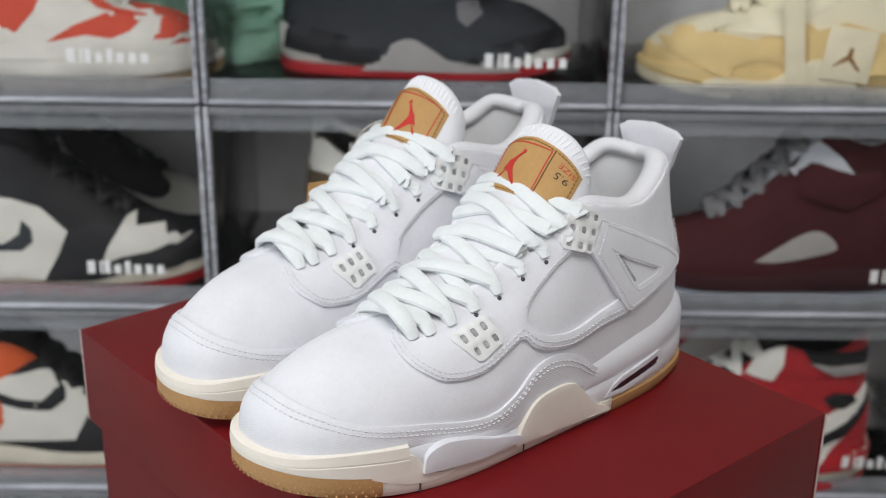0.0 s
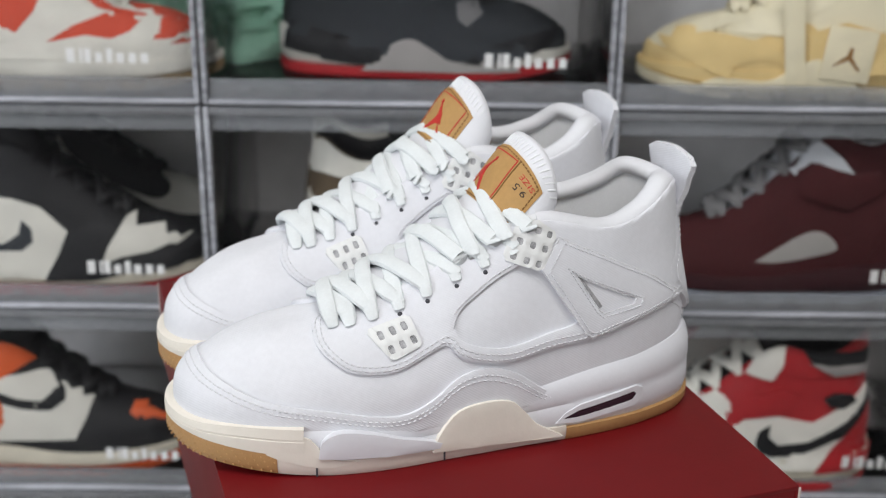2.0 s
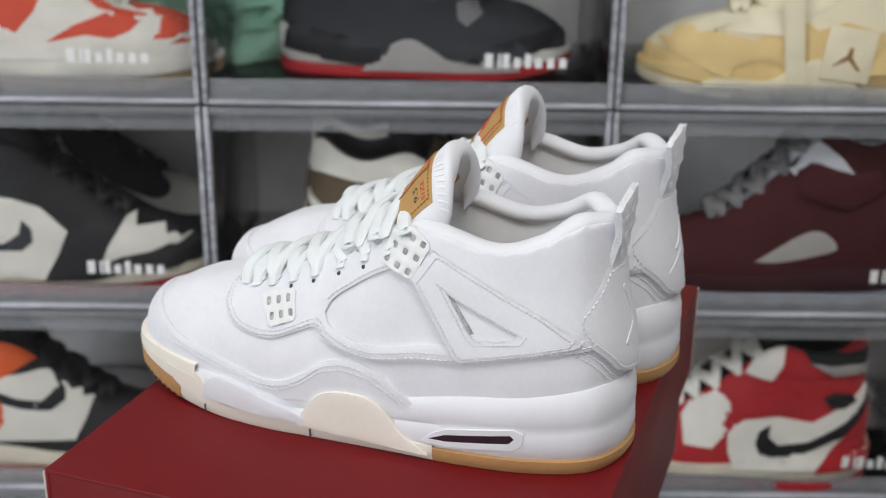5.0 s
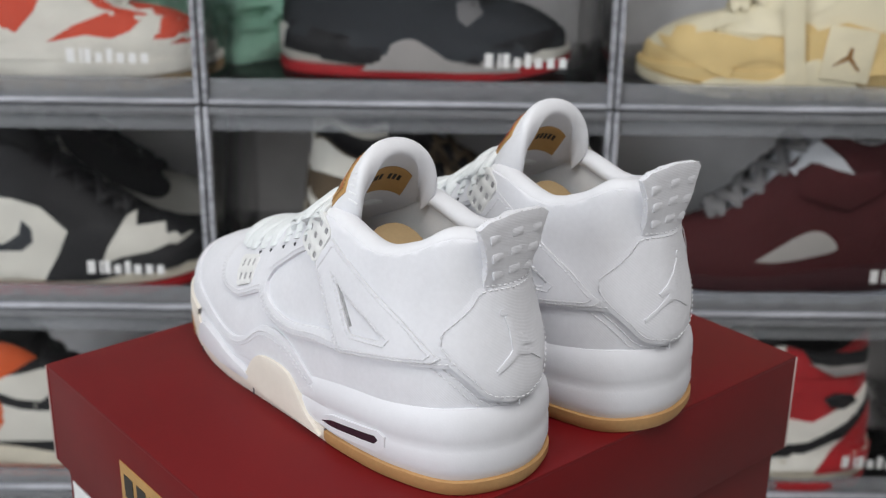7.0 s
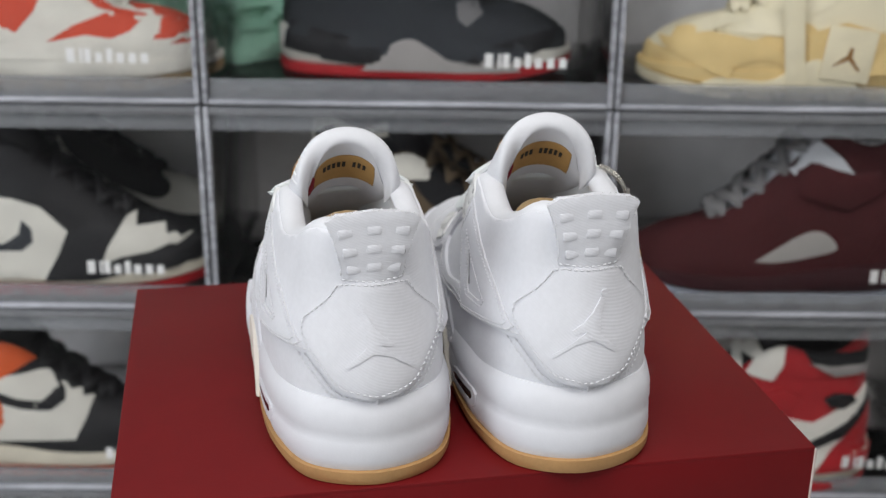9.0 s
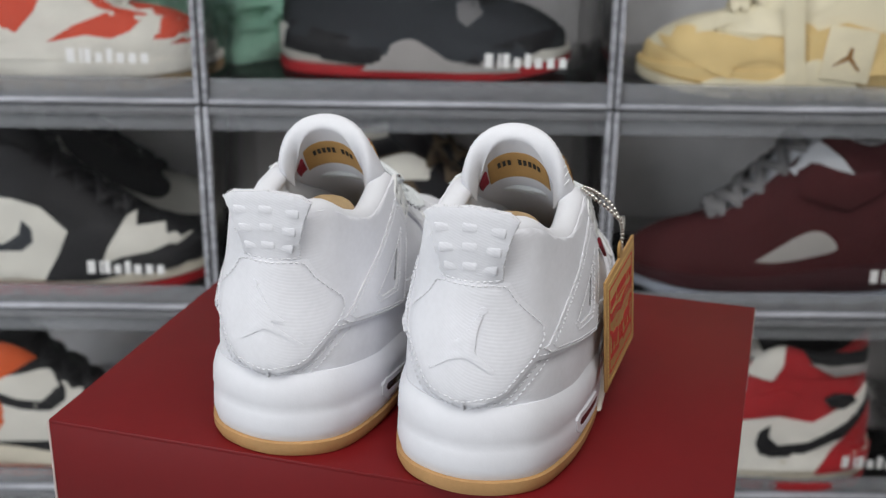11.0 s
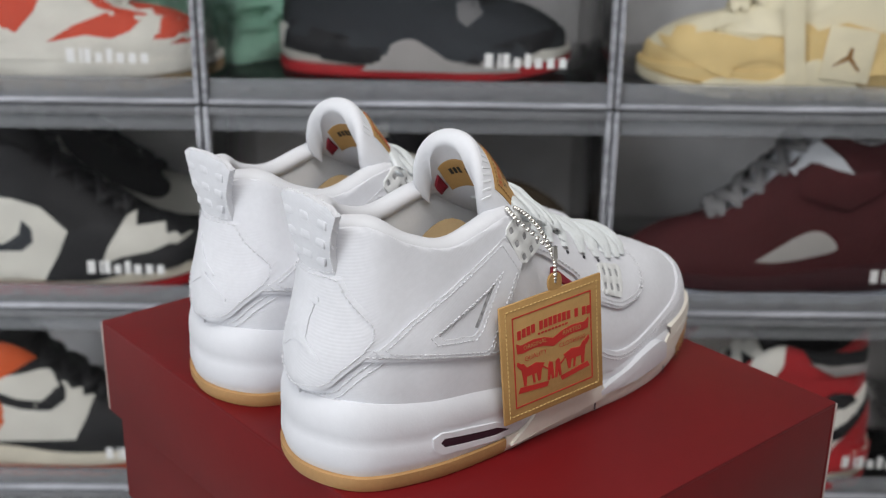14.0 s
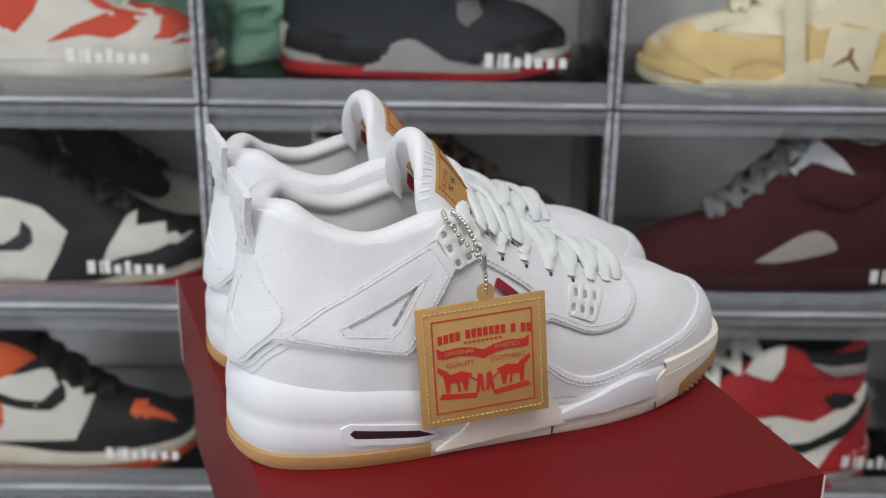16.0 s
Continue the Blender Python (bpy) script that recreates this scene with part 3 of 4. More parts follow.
        g = Geo()
        g.add(*panel(wing, fs, 0.0013, 0.0035, sink=0.003))
        g.ob("midsole_wing", M_CREAM, root, "cream rubber wing")
        rib = line2([(-.1000, .0125), (-.098, .0225), (-.088, .0270), (-.072, .0245), (-.058, .0200), (-.045, .0165), (-.034, .0125), (-.034, .0105), (-.06, .0105), (-.1000, .0125)], 40)[:-1]
        g = Geo()
        g.add(*panel(rib, fs, 0.0018, 0.0035, sink=0.004))
        g.ob("midsole_rib", M_RUBBER, root)
        tail = line2([(-.1250, .0140), (-.1250, .0235), (-.1120, .0245), (-.1050, .0235), (-.1005, .0190), (-.0965, .0125), (-.0900, .0100), (-.0800, .0085), (-.0950, .0060), (-.1130, .0090), (-.1250, .0140)], 40)[:-1]
        g = Geo()
        g.add(*panel(tail, sole_place(side, sg, .0004), 0.0008, 0.003, sink=.003))
        g.ob("toe_band_tail", M_CREAM, root, "cream rubber toe band end")
        rim = [(.0305, .0120), (.0370, .0180), (.0450, .0215), (.0800, .0262), (.0850, .0240), (.0850, .0180), (.0800, .0140), (.0440, .0108)]
        win = [(.0345, .0140), (.0440, .0180), (.0785, .0228), (.0806, .0208), (.0780, .0178), (.0445, .0140)]
        g = Geo()
        fr = sole_place(side, sg, .0002)
        g.add(*panel(rim, fr, 0.0007, 0.0028, holes=[win], sink=0.003))
        g.ob("air_window_frame", M_RUBBER, root)
        g = Geo()
        g.add(*panel(win, fr, 0.0005, 0.0035, sink=0.0))
        g.ob("air_window", M_AIR, root, "dark air cushion window")
        # notches as raised dark slivers, shade put in as colour
        for nx in (-.1015, -.034):
            g = Geo()
            g.add(*panel([(nx, .0012), (nx + .0010, .0012), (nx + .0010, .0062), (nx, .0062)], sole_place(side, sg, .0006), 0.0004, 0.002, sink=0.0))
            g.ob("sole_notch_shade", M_HOLE, root)
    # heel counter panel and heel tab
    heel = [(-.0205, .1020), (-.0160, .1105), (.0160, .1105), (.0205, .1020), (.0325, .0875), (.0338, .0800), (.0315, .0720), (.018, .0535), (.0, .0495), (-.018, .0535), (-.0315, .0720), (-.0338, .0800), (-.0325, .0875)]
    g = Geo()
    heel_line = rounded(heel, .3)
    g.add(*panel(heel_line, rear, 0.0036, 0.004))
    g.ob("heel_panel", M_DENIM, root)
    stitch(st, [tuple(p) for p in dense([(a * .93, .0815 + (b - .0815) * .93) for a, b in heel_line], .002)], lambda y, z: (rear(y, z)[0] + rear(y, z)[1] * .0036, rear(y, z)[1]))
    for k in (1.10, 1.19):
        stitch(st, [tuple(p) for p in dense([(a * k, .0815 + (b - .0815) * k) for a, b in heel_line], .002) if p.y < .082], lambda y, z: (rear(y, z)[0] + rear(y, z)[1] * .0004, rear(y, z)[1]))
    # embossed mark on the heel
    g = Geo()
    on = lambda y, z: (rear(y, z)[0] + rear(y, z)[1] * .0035, rear(y, z)[1])
    for mark in ([(-.016, .064), (-.006, .0715), (.001, .0735), (.012, .066), (.013, .0675), (.004, .0765), (.0045, .086), (.0065, .094), (.0045, .0945), (.001, .087), (-.003, .082), (-.008, .078), (-.007, .0765), (-.002, .0775), (-.006, .0735), (-.0165, .0655)], ring2(.0062, .0965, .0018, .0018, 10, 1)):
        g.add(*panel([(a * -side, b) for a, b in mark], on, 0.0009, 0.002, sink=0.0))
    g.ob("embossed_mark", M_DENIM, root)
    g = Geo()
    g.box(-.0004, -.0004, .046, .0004, .0004, .056, Matrix.Translation((.1318, 0, 0)) @ Matrix.Shear("XZ", 4, (0, 0)))
    g.ob("heel_seam", M_STITCH, root)
    def tab_c(y, z):
        f = max(0.0, min(1.0, (z - .100) / .028))
        f = f * f * (3 - 2 * f)
        base = rear(y, min(z, .124))[0].x - .0022 + .0026 * max(0.0, min(1.0, (z - .102) / .010))
        return Vector((base if f <= 0 else (1 - f) * base + f * (.1232 + (z - .125) * .05 - y * y * 3.5), y, z))

    tab = [(-.0160, .0985), (-.0150, .1085), (-.0155, .119), (-.0195, .134), (-.0228, .1425), (-.0175, .1460), (.0, .1480), (.0175, .1460), (.0228, .1425), (.0195, .134), (.0155, .119), (.0150, .1085), (.0160, .0985)]
    g = Geo()
    for face in (1, -1):
        g.add(*panel(tab, lambda y, z: (tab_c(y, z), Vector((face, 0, 0.05)).normalized()), 0.0024, 0.003, sink=0.0005))
    tb = g.ob("heel_tab", M_DENIM, root, "white denim heel tab with raised dots")
    g = Geo()
    for r in range(3):
        for c in (-1, 0, 1):
            y, z = c * (.0092 + .0021 * r), .1185 + r * .0098 - abs(c) * .0012
            p = tab_c(y, z)
            g.box(-.0016, -.0038, -.0025, .0002, .0038, .0025, Matrix.Translation(p + Vector((.0026, 0, 0))) @ Euler((radians(c * -8), 0, 0)).to_matrix().to_4x4(), ch=.0011)
    g.ob("tab_dots", M_DENIM, tb)
    for zt in (.1075, .1105):
        stitch(st, line2([(-.0140, zt + .0008), (0, zt), (.0140, zt + .0008)], 24), lambda y, z: (tab_c(y, z) + Vector((.0024, 0, 0)), Vector((1, 0, 0))))
    g = Geo()
    rngf = random.Random(9)
    for p in dense(tab, 0.0009)[16:-24]:
        a = tab_c(p.x, p.y) + Vector((rngf.uniform(-.002, .0022), rngf.uniform(-.0005, .0005), rngf.uniform(-.0003, .0007)))
        g.ball(a, 0.00045, 4, 3)
    g.ob("frayed_edge", M_FRAY, tb)
    # collar padding
    path, ups = [], []
    for i in range(61):
        s = -4.0 + 8.0 * i / 60
        p, nn = last.place(s, 1.0)
        path.append(p - nn * 0.0048 - Vector((0, 0, .0012)))
        ups.append(Vector((0, 0, 1)))
    g = Geo()
    g.sweep(path, 0.0132, 0.0098, ups, n=14, power=1.0)
    g.ob("collar", M_LEATHER, root)
    # insole and tongue
    ins = [(v.x * .9, v.y * .8) for v in sole_ring(side, 1, 60, -.006, 0)]
    g = Geo()
    g.add(*panel(ins, lambda x, y: (Vector((x, y, .036 + .012 * max(0, x) * 4)), Vector((0, 0, 1))), 0.003, 0.012))
    g.ob("insole", M_INSOLE, root, "tan insole")
    tongue_mesh(side, root, M_LEATHER)
    tp = tongue_place(side, .0048)
    patch = [(.60, -.74), (.60, .88), (.86, .74), (.885, .0), (.86, -.60)]
    g = Geo()
    g.add(*panel(patch, tp, 0.0012, 0.02, scale=(1, .30)))
    pt = g.ob("tongue_patch", M_TAN, root, "tan leather patch with red mark")
    g = Geo()
    stitch(g, [tuple(p) for p in dense([(.61, -.69), (.61, .83), (.845, .69), (.87, 0), (.845, -.55)], .02)], tongue_place(side, .0061), gap=.0024, long=.0016)
    stitch(g, [tuple(p) for p in dense([(.61, .37), (.86, .32)], .02)], tongue_place(side, .0061), gap=.0024, long=.0016)
    g.ob("patch_stitching", M_TANTHREAD, pt)
    g = Geo()
    mark = [(-.0185, -.0040), (-.0110, .0010), (-.0060, .0060), (-.0010, .0048), (.0060, -.0010), (.0130, -.0050), (.0142, -.0036), (.0085, .0025), (.0040, .0085), (.0030, .0130), (.0055, .0178), (.0092, .0222), (.0078, .0232), (.0030, .0190), (-.0008, .0162), (-.0036, .0150), (-.0066, .0108), (-.0102, .0072), (-.0100, .0060), (-.0060, .0085), (-.0080, .0050), (-.0125, .0022), (-.0192, -.0028)]
    tpm = tongue_place(side, .0060)
    g.add(*panel([(.668 + b * 5.6, -.17 + a * 13) for a, b in mark], tpm, 0.0005, 0.012, sink=0.0, scale=(1, .30)))
    g.add(*panel([(.668 + (b + .0245) * 5.6, -.17 + (a + .0098) * 13) for a, b in ring2(0, 0, .0020, .0020, 10, 1)], tpm, 0.0005, 0.01, sink=0.0, scale=(1, .30)))
    for bar in ([(.615, -.595), (.615, -.58), (.85, -.485), (.85, -.50)], [(.847, -.50), (.847, .28), (.852, .28), (.852, -.50)], [(.615, .325), (.615, .34), (.853, .295), (.853, .28)]):
        g.add(*panel(bar, tpm, 0.0004, 0.012, sink=0.0, scale=(1, .30)))
    g.ob("red_mark", M_REDPRINT, pt)
    # lettering at the outer end of the patch
    for word, u, material, size in (("SIZE", .815, M_REDPRINT, .0040), ("9.5", .765, M_BLACKPRINT, .0052)):
        cu = bpy.data.curves.new("text", "FONT")
        cu.body, cu.size, cu.align_x, cu.align_y, cu.resolution_u = word, size, "CENTER", "CENTER", 2
        tmp = new("text", cu)
        me = bpy.data.meshes.new_from_object(tmp.evaluated_get(bpy.context.evaluated_depsgraph_get()))
        bpy.data.objects.remove(tmp)
        for v in me.vertices:
            w = .57 - side * v.co.x / .030
            uu = u - v.co.y / .105
            p, q_ = tongue_place(side, .0062)(uu, w)
            v.co = p
        me.materials.append(material)
        tx = new("lettering", me)
        tx.parent = pt
    g = Geo()
    tr = tongue_place(side, .0050)
    for k in range(24):
        w = -.62 + k * .062
        g.sweep([tr(u, w + (u - .9) * .5)[0] for u in (.892, .91, .93, .948)], .0013, .0012, tr(.92, w)[1], n=6)
    g.ob("ribbed_edge", M_LINING, root, "ribbed white knit edge of the tongue")
    inner_p = [(.67, -.66), (.67, .66), (.845, .60), (.845, -.60)]
    g = Geo()
    tin = tongue_place(side, -.0050)
    g.add(*panel(inner_p, lambda u, w: (tin(u, w)[0], -tin(u, w)[1]), 0.001, 0.02, scale=(1, .30)))
    ip = g.ob("inner_patch", M_TAN, root, "tan leather inner patch")
    g = Geo()
    tin2 = tongue_place(side, -.0061)
    for k in range(9):
        w = -.40 + k * .10
        if k == 3:
            continue
        g.add(*panel([(.755, w - .03), (.755, w + .03), (.795, w + .03), (.795, w - .03)], lambda u, ww: (tin2(u, ww)[0], -tin2(u, ww)[1]), 0.0004, 0.02, sink=0.0, scale=(1, .30)))
    g.ob("printed_bars", M_BLACKPRINT, ip)
    g = Geo()
    wr = .78 * side
    g.add(*panel([(.70, wr - .10), (.70, wr + .10), (.82, wr + .10), (.82, wr - .10)], lambda u, w: (tin(u, w)[0], -tin(u, w)[1]), 0.0022, 0.02, sink=0.001, scale=(1, .30)))
    g.ob("red_tab", M_REDTAB, root, "dark red woven tab")
    lace_up(last, side, root, M_LACE, 8, wide=.0096, thick=.0052, high=.0078, s0=7.4, s1=4.30, va=.83, vb=.86)
    # loose lace ends tucked in over the top crossing
    for k, (sa, sb, hi, lean) in enumerate(((4.10, 4.45, .0135, .3), (4.45, 4.10, .0160, -.4), (4.62, 4.92, .0125, .5), (4.95, 4.60, .0150, -.4), (5.15, 5.40, .0115, .3))):
        (a, na), (b, nb) = last.place(sa, .93), last.place(20 - sb, .93)
        c = (a + b) / 2
        g = Geo()
        out = Vector((-.45, 0, .85))
        pth = spline([a - na * .003, a + na * .003 + out * .002, a.lerp(c, .6) + out * (hi * .85), c + Vector((0, side * lean * .006, 0)) + out * hi, b.lerp(c, .55) + out * (hi * .88), b + nb * .003 + out * .002, b - nb * .003], 30)
        g.sweep(pth, [.0092 * min(1.0, .4 + .15 * min(i, 29 - i)) for i in range(30)], .0046, Vector((-.6, lean * .2, .8)), n=10, power=.9)
        g.ob("lace", M_LACE, root)
    # cardboard insert inside the ankle
    g = Geo()
    g.add(*panel(ring2(0, 0, .0185, .018, 24, .8), lambda y, q_: (Vector((.056 - (q_ + .02) * .80, y, .088 + (q_ + .02) * .66 - y * y * 8)), Vector((.6, 0, .8))), .0012, .005))
    g.ob("card_insert", M_INSOLE, root, "tan card insert")
    if side < 0:
        # woven tab that peeps out behind the tagged eyestay
        g = Geo()
        g.add(*panel([(-.018, .0790), (-.0165, .0765), (.000, .0885), (-.002, .0925)], lambda x, z: (flank(1)(x, z)[0] + flank(1)(x, z)[1] * .0016, flank(1)(x, z)[1]), 0.0015, 0.004))
        g.ob("red_tab", M_REDTAB, root, "dark red woven tab")
    st.ob("stitching", M_STITCH, root, smooth=False)
    root.scale = (.981, 1, .965) if side > 0 else (.985, 1.005, 1)
    return root


left_sneaker = white_sneaker(1, "white denim high-top sneaker with cream midsole on red box")
right_sneaker = white_sneaker(-1, "white denim sneaker wearing a tan hang tag, on red box")
LEFT_AT = pose(-0.0007, -0.0582, 0, 0, 0, 3.3)
RIGHT_AT = pose(0.0025, 0.0517, 0, 0, 0, 1.2)


# ---------------------------------------------------------------- red box
def red_box():
    root = tagged(new("shoe_box"), "matt dark red cardboard shoe box with lift-off lid", "shoe box")
    L, W, H, D = .2775, .3673, .132, .066
    t = .0025
    g = Geo()
    g.box(-L / 2, -W / 2, -.0030, L / 2, W / 2, 0, ch=.0008)
    lid = g.ob("lid", M_LID, root, "dark red card lid")
    for nm, b in (("lid_wall", (-L / 2, -W / 2, -D, -L / 2 + t, W / 2, -.0015)), ("lid_wall", (L / 2 - t, -W / 2, -D, L / 2, W / 2, -.0015)),
                  ("lid_wall", (-L / 2 + t, -W / 2, -D, L / 2 - t, -W / 2 + t, -.0015)), ("lid_wall", (-L / 2 + t, W / 2 - t, -D, L / 2 - t, W / 2, -.0015))):
        g = Geo()
        g.box(*b, ch=.0006)
        g.ob(nm, M_LID, lid)
    for sx in (-1, 1):
        for sy in (-1, 1):
            g = Geo()
            g.box(sx * L / 2 - .0006, sy * W / 2 - .0006, -D + .001, sx * L / 2 + .0006, sy * W / 2 + .0006, -.001, ch=.0003)
            g.ob("worn_edge", M_EDGE, lid, "pale worn card edge")
    g = Geo()
    g.box(-L / 2 + .005, -W / 2 + .005, -H, L / 2 - .005, W / 2 - .005, -.006, ch=.001)
    g.ob("base", M_LID, root)
    # sticker on the toe-side wall of the lid
    g = Geo()
    g.box(-.043, -W / 2 - .0006, -.062, .052, -W / 2, -.0215)
    lb = g.ob("label", M_TAN, lid, "tan leather-look label")
    g = Geo()
    for k in range(5):
        g.box(-.038 + k * .015, -W / 2 - .0010, -.042, -.028 + k * .015, -W / 2 - .0004, -.028)
    g.ob("printed_bars", M_BLACKPRINT, lb)
    g = Geo()
    g.box(-.128, -W / 2 + .0044, -.120, -.060, -W / 2 + .0052, -.078)
    g.ob("size_sticker", M_WHITETEXT, root, "white paper sticker")
    return root


box = red_box()
BOX_AT = pose(-0.0081, -0.0020, 0, 0, 0, 1.5)


# ---------------------------------------------------------------- hang tag
def hang_tag():
    root = tagged(new("hang_tag"), "tan leather hang tag with red print on bead chain", "hang tag")
    w, h, t = .068, .066, .0016
    g = Geo()
    g.box(-w / 2, -t / 2, -h, w / 2, t / 2, 0, ch=.0005)
    g.add(*panel(ring2(-.003, .0035, .0045, .0052, 14, .8), lambda a, b: (Vector((a, 0, b)), Vector((0, 1, 0))), t / 2, .003, sink=t / 2))
    card = g.ob("card", M_TAN, root)
    g = Geo()
    face = lambda a, b: (Vector((a, t / 2, b)), Vector((0, 1, 0)))
    e = .0035
    stitch(g, [tuple(p) for p in dense([(-w / 2 + e, -e), (w / 2 - e, -e), (w / 2 - e, -h + e), (-w / 2 + e, -h + e), (-w / 2 + e, -e)], .003)], face, gap=.0026, long=.0017)
    g.ob("edge_stitching", M_YTHREAD, card)
    g = Geo()
    i = .0075

    def bar(a0, b0, a1, b1):
        # a runs to the reader's right, which is -x
        g.add(*panel([(-a0, b0), (-a1, b0), (-a1, b1), (-a0, b1)], face, .0004, .01, sink=0))
    for q in ((-w / 2 + i, -i - .0006, w / 2 - i, -i), (-w / 2 + i, -h + i, w / 2 - i, -h + i + .0006), (-w / 2 + i, -h + i, -w / 2 + i + .0006, -i), (w / 2 - i - .0006, -h + i, w / 2 - i, -i)):
        bar(*q)
    # the maker's name as bars
    x = -.0235
    for n_ in (4, 7, 1, 2):
        for k in range(n_):
            arch = .0016 * (1 - (x / .024) ** 2)
            bar(x, -.0205 + arch, x + .0023, -.0158 + arch)
            x += .0031
        x += .0022
    for k in range(9):
        bar(-.010 + k * .0023, -.0217, -.0085 + k * .0023, -.0207)
    # ribbon, two animals pulling, figures and ground line as plain shapes
    for sg in (1, -1):
        for poly in ([(0, -.0265), (.006, -.0242), (.013, -.0232), (.0215, -.0240), (.0245, -.0222), (.0240, -.0280), (.0205, -.0286), (.013, -.0280), (.006, -.0290), (0, -.0312)],
                     [(.0065, -.0385), (.012, -.0365), (.018, -.0375), (.0205, -.0345), (.0225, -.0355), (.0215, -.0395), (.0205, -.0475), (.019, -.0475), (.0185, -.0425), (.012, -.0425), (.011, -.0475), (.0095, -.0475), (.0085, -.0415)],
                     [(.0010, -.0400), (.0030, -.0390), (.0038, -.0400), (.0048, -.0495), (.0034, -.0495), (.0026, -.0455), (.0018, -.0495), (.0004, -.0495)],
                     [(.0040, -.0425), (.0080, -.0395), (.0084, -.0401), (.0044, -.0432)],
                     [(.0215, -.0345), (.0242, -.0325), (.0248, -.0345), (.0225, -.0375)],
                     [(.0135, -.0425), (.0150, -.0425), (.0142, -.0475), (.0130, -.0475)],
                     [(.004, -.0500), (.023, -.0475), (.0245, -.0505), (.005, -.0525)]):
            g.add(*panel([(sg * a, b) for a, b in poly], face, .0004, .004, sink=0))
    g.ob("red_print", M_REDPRINT, card)
    for word, a, b, size, material in (("QUALITY", -.0125, -.0322, .0036, M_REDPRINT), ("CLOTHING", .0125, -.0322, .0036, M_REDPRINT), ("ORIGINAL", -.0125, -.0258, .0034, M_TAN), ("RIVETED", .0125, -.0258, .0034, M_TAN)):
        cu = bpy.data.curves.new("text", "FONT")
        cu.body, cu.size, cu.align_x, cu.align_y, cu.resolution_u = word, size, "CENTER", "CENTER", 2
        tmp = new("text", cu)
        me = bpy.data.meshes.new_from_object(tmp.evaluated_get(bpy.context.evaluated_depsgraph_get()))
        bpy.data.objects.remove(tmp)
        for v in me.vertices:
            v.co = (-(a + v.co.x), t / 2 + .0006, b + v.co.y)
        me.materials.append(material)
        tx = new("lettering", me)
        tx.parent = card
    # bead chain: a loop through the net, then down to the card
    g = Geo()
    for pth in (spline([(-.003, 0, .004), (-.003, .001, .014), (-.001, .000, .022), (.001, -.005, .032), (.004, -.012, .039), (.007, -.017, .042)], 24),
                spline([(-.001, .000, .022), (.006, -.005, .031), (.011, -.012, .039), (.012, -.017, .043)], 13)):
        for p in pth:
            g.ball(p, .00130, 7, 5)
    g.ob("bead_chain", M_STEEL, root, "steel bead chain")
    g = Geo()
    g.sweep([(-.0025, .0015, .017), (-.0025, .0015, .0235)], .0030, .0026, (0, 1, 0), n=8)
    g.ob("chain_clasp", M_STEEL, root)
    return root


tag = hang_tag()
TAG_AT = pose(0.0140, 0.1075, 0.0885, 3, 3.5, -3)


# ---------------------------------------------------------------- clear crates and the shoes in them
FRONT = 0.445
COLS = (-0.614, -0.225, 0.1635, 0.552)
ROWS = (0.046, -0.166, -0.378, -0.590)


def crate():
    """A clear stackable shoe crate, 0.386 x 0.29 x 0.209 m; its origin is the front lower left corner."""
    root = tagged(new("shoe_crate"), "clear acrylic drop-front shoe display crate, stacked", "storage crate", "stacked shoe crates")
    W, D, H, t = .3865, .290, .2095, .003

    def sheet(name, b, material, label="", parent=root, ch=.0008):
        g = Geo()
        g.box(*b, ch=ch)
        return g.ob(name, material, parent, label)
    sheet("base_panel", (.004, .010, .004, W - .004, D - .004, .007), M_CLEAR)
    sheet("top_panel", (.004, .010, H - .007, W - .004, D - .004, H - .004), M_CLEAR)
    sheet("side_panel", (.001, .010, .006, .004, D - .004, H - .006), M_CLEAR)
    sheet("side_panel", (W - .004, .010, .006, W - .001, D - .004, H - .006), M_CLEAR)
    sheet("back_panel", (.002, D - .004, .002, W - .002, D, H - .002), M_BACK, "smoky grey back panel")
    door = sheet("door", (.007, .002, .020, W - .007, .0045, H - .010), M_DOOR, "clear drop-front door")
    door.visible_shadow = False
    sheet("frame_post", (0, 0, 0, .0052, .010, H), M_EDGECLEAR, ch=.0015)
    sheet("frame_post", (W - .0052, 0, 0, W, .010, H), M_EDGECLEAR, ch=.0015)
    sheet("bottom_rail", (.0052, 0, 0, W - .0052, .010, .0045), M_EDGECLEAR, ch=.0015)
    sheet("top_rail", (.0052, 0, H - .0085, W - .0052, .012, H), M_LIP, ch=.002)
    sheet("upper_band", (.0052, .0055, H - .024, W - .0052, .008, H - .0087), M_LIP)
    lip = sheet("front_lip", (.0052, .005, .0045, W - .0052, .008, .024), M_LIP, "moulded front lip")
    for k in range(9):
        g = Geo()
        x = .04 + k * .038
        g.add(*panel(ring2(x, .014, .008, .004, 12, .8), lambda a, b: (Vector((a, .005, b)), Vector((0, -1, 0))), .002, .004))
        g.ob("moulded_boss", M_LIP, lip)
    # maker's mark as plain bars
    x = .265
    for w, h in ((.012, .017), (.004, .017), (.010, .017), (.010, .012), (.009, .017), (.011, .012), (.011, .012), (.011, .012)):
        g = Geo()
        g.box(x, .0012, .0385, x + w * .62, .0021, .0385 + h * .78)
        g.ob("printed_bar", M_WHITETEXT, door, "white printed bar", smooth=False)
        x += w + .0003
    return root


first = crate()
first.matrix_world = pose(COLS[0], FRONT, LID + ROWS[3])
for r in range(4):
    for c in range(3):
        if (r, c) != (3, 0):
            copy_thing(first, pose(COLS[c], FRONT, LID + ROWS[r]))
# a plain top row above the view
for c in range(3):
    copy_thing(first, pose(COLS[c], FRONT, LID + ROWS[0] + .212))


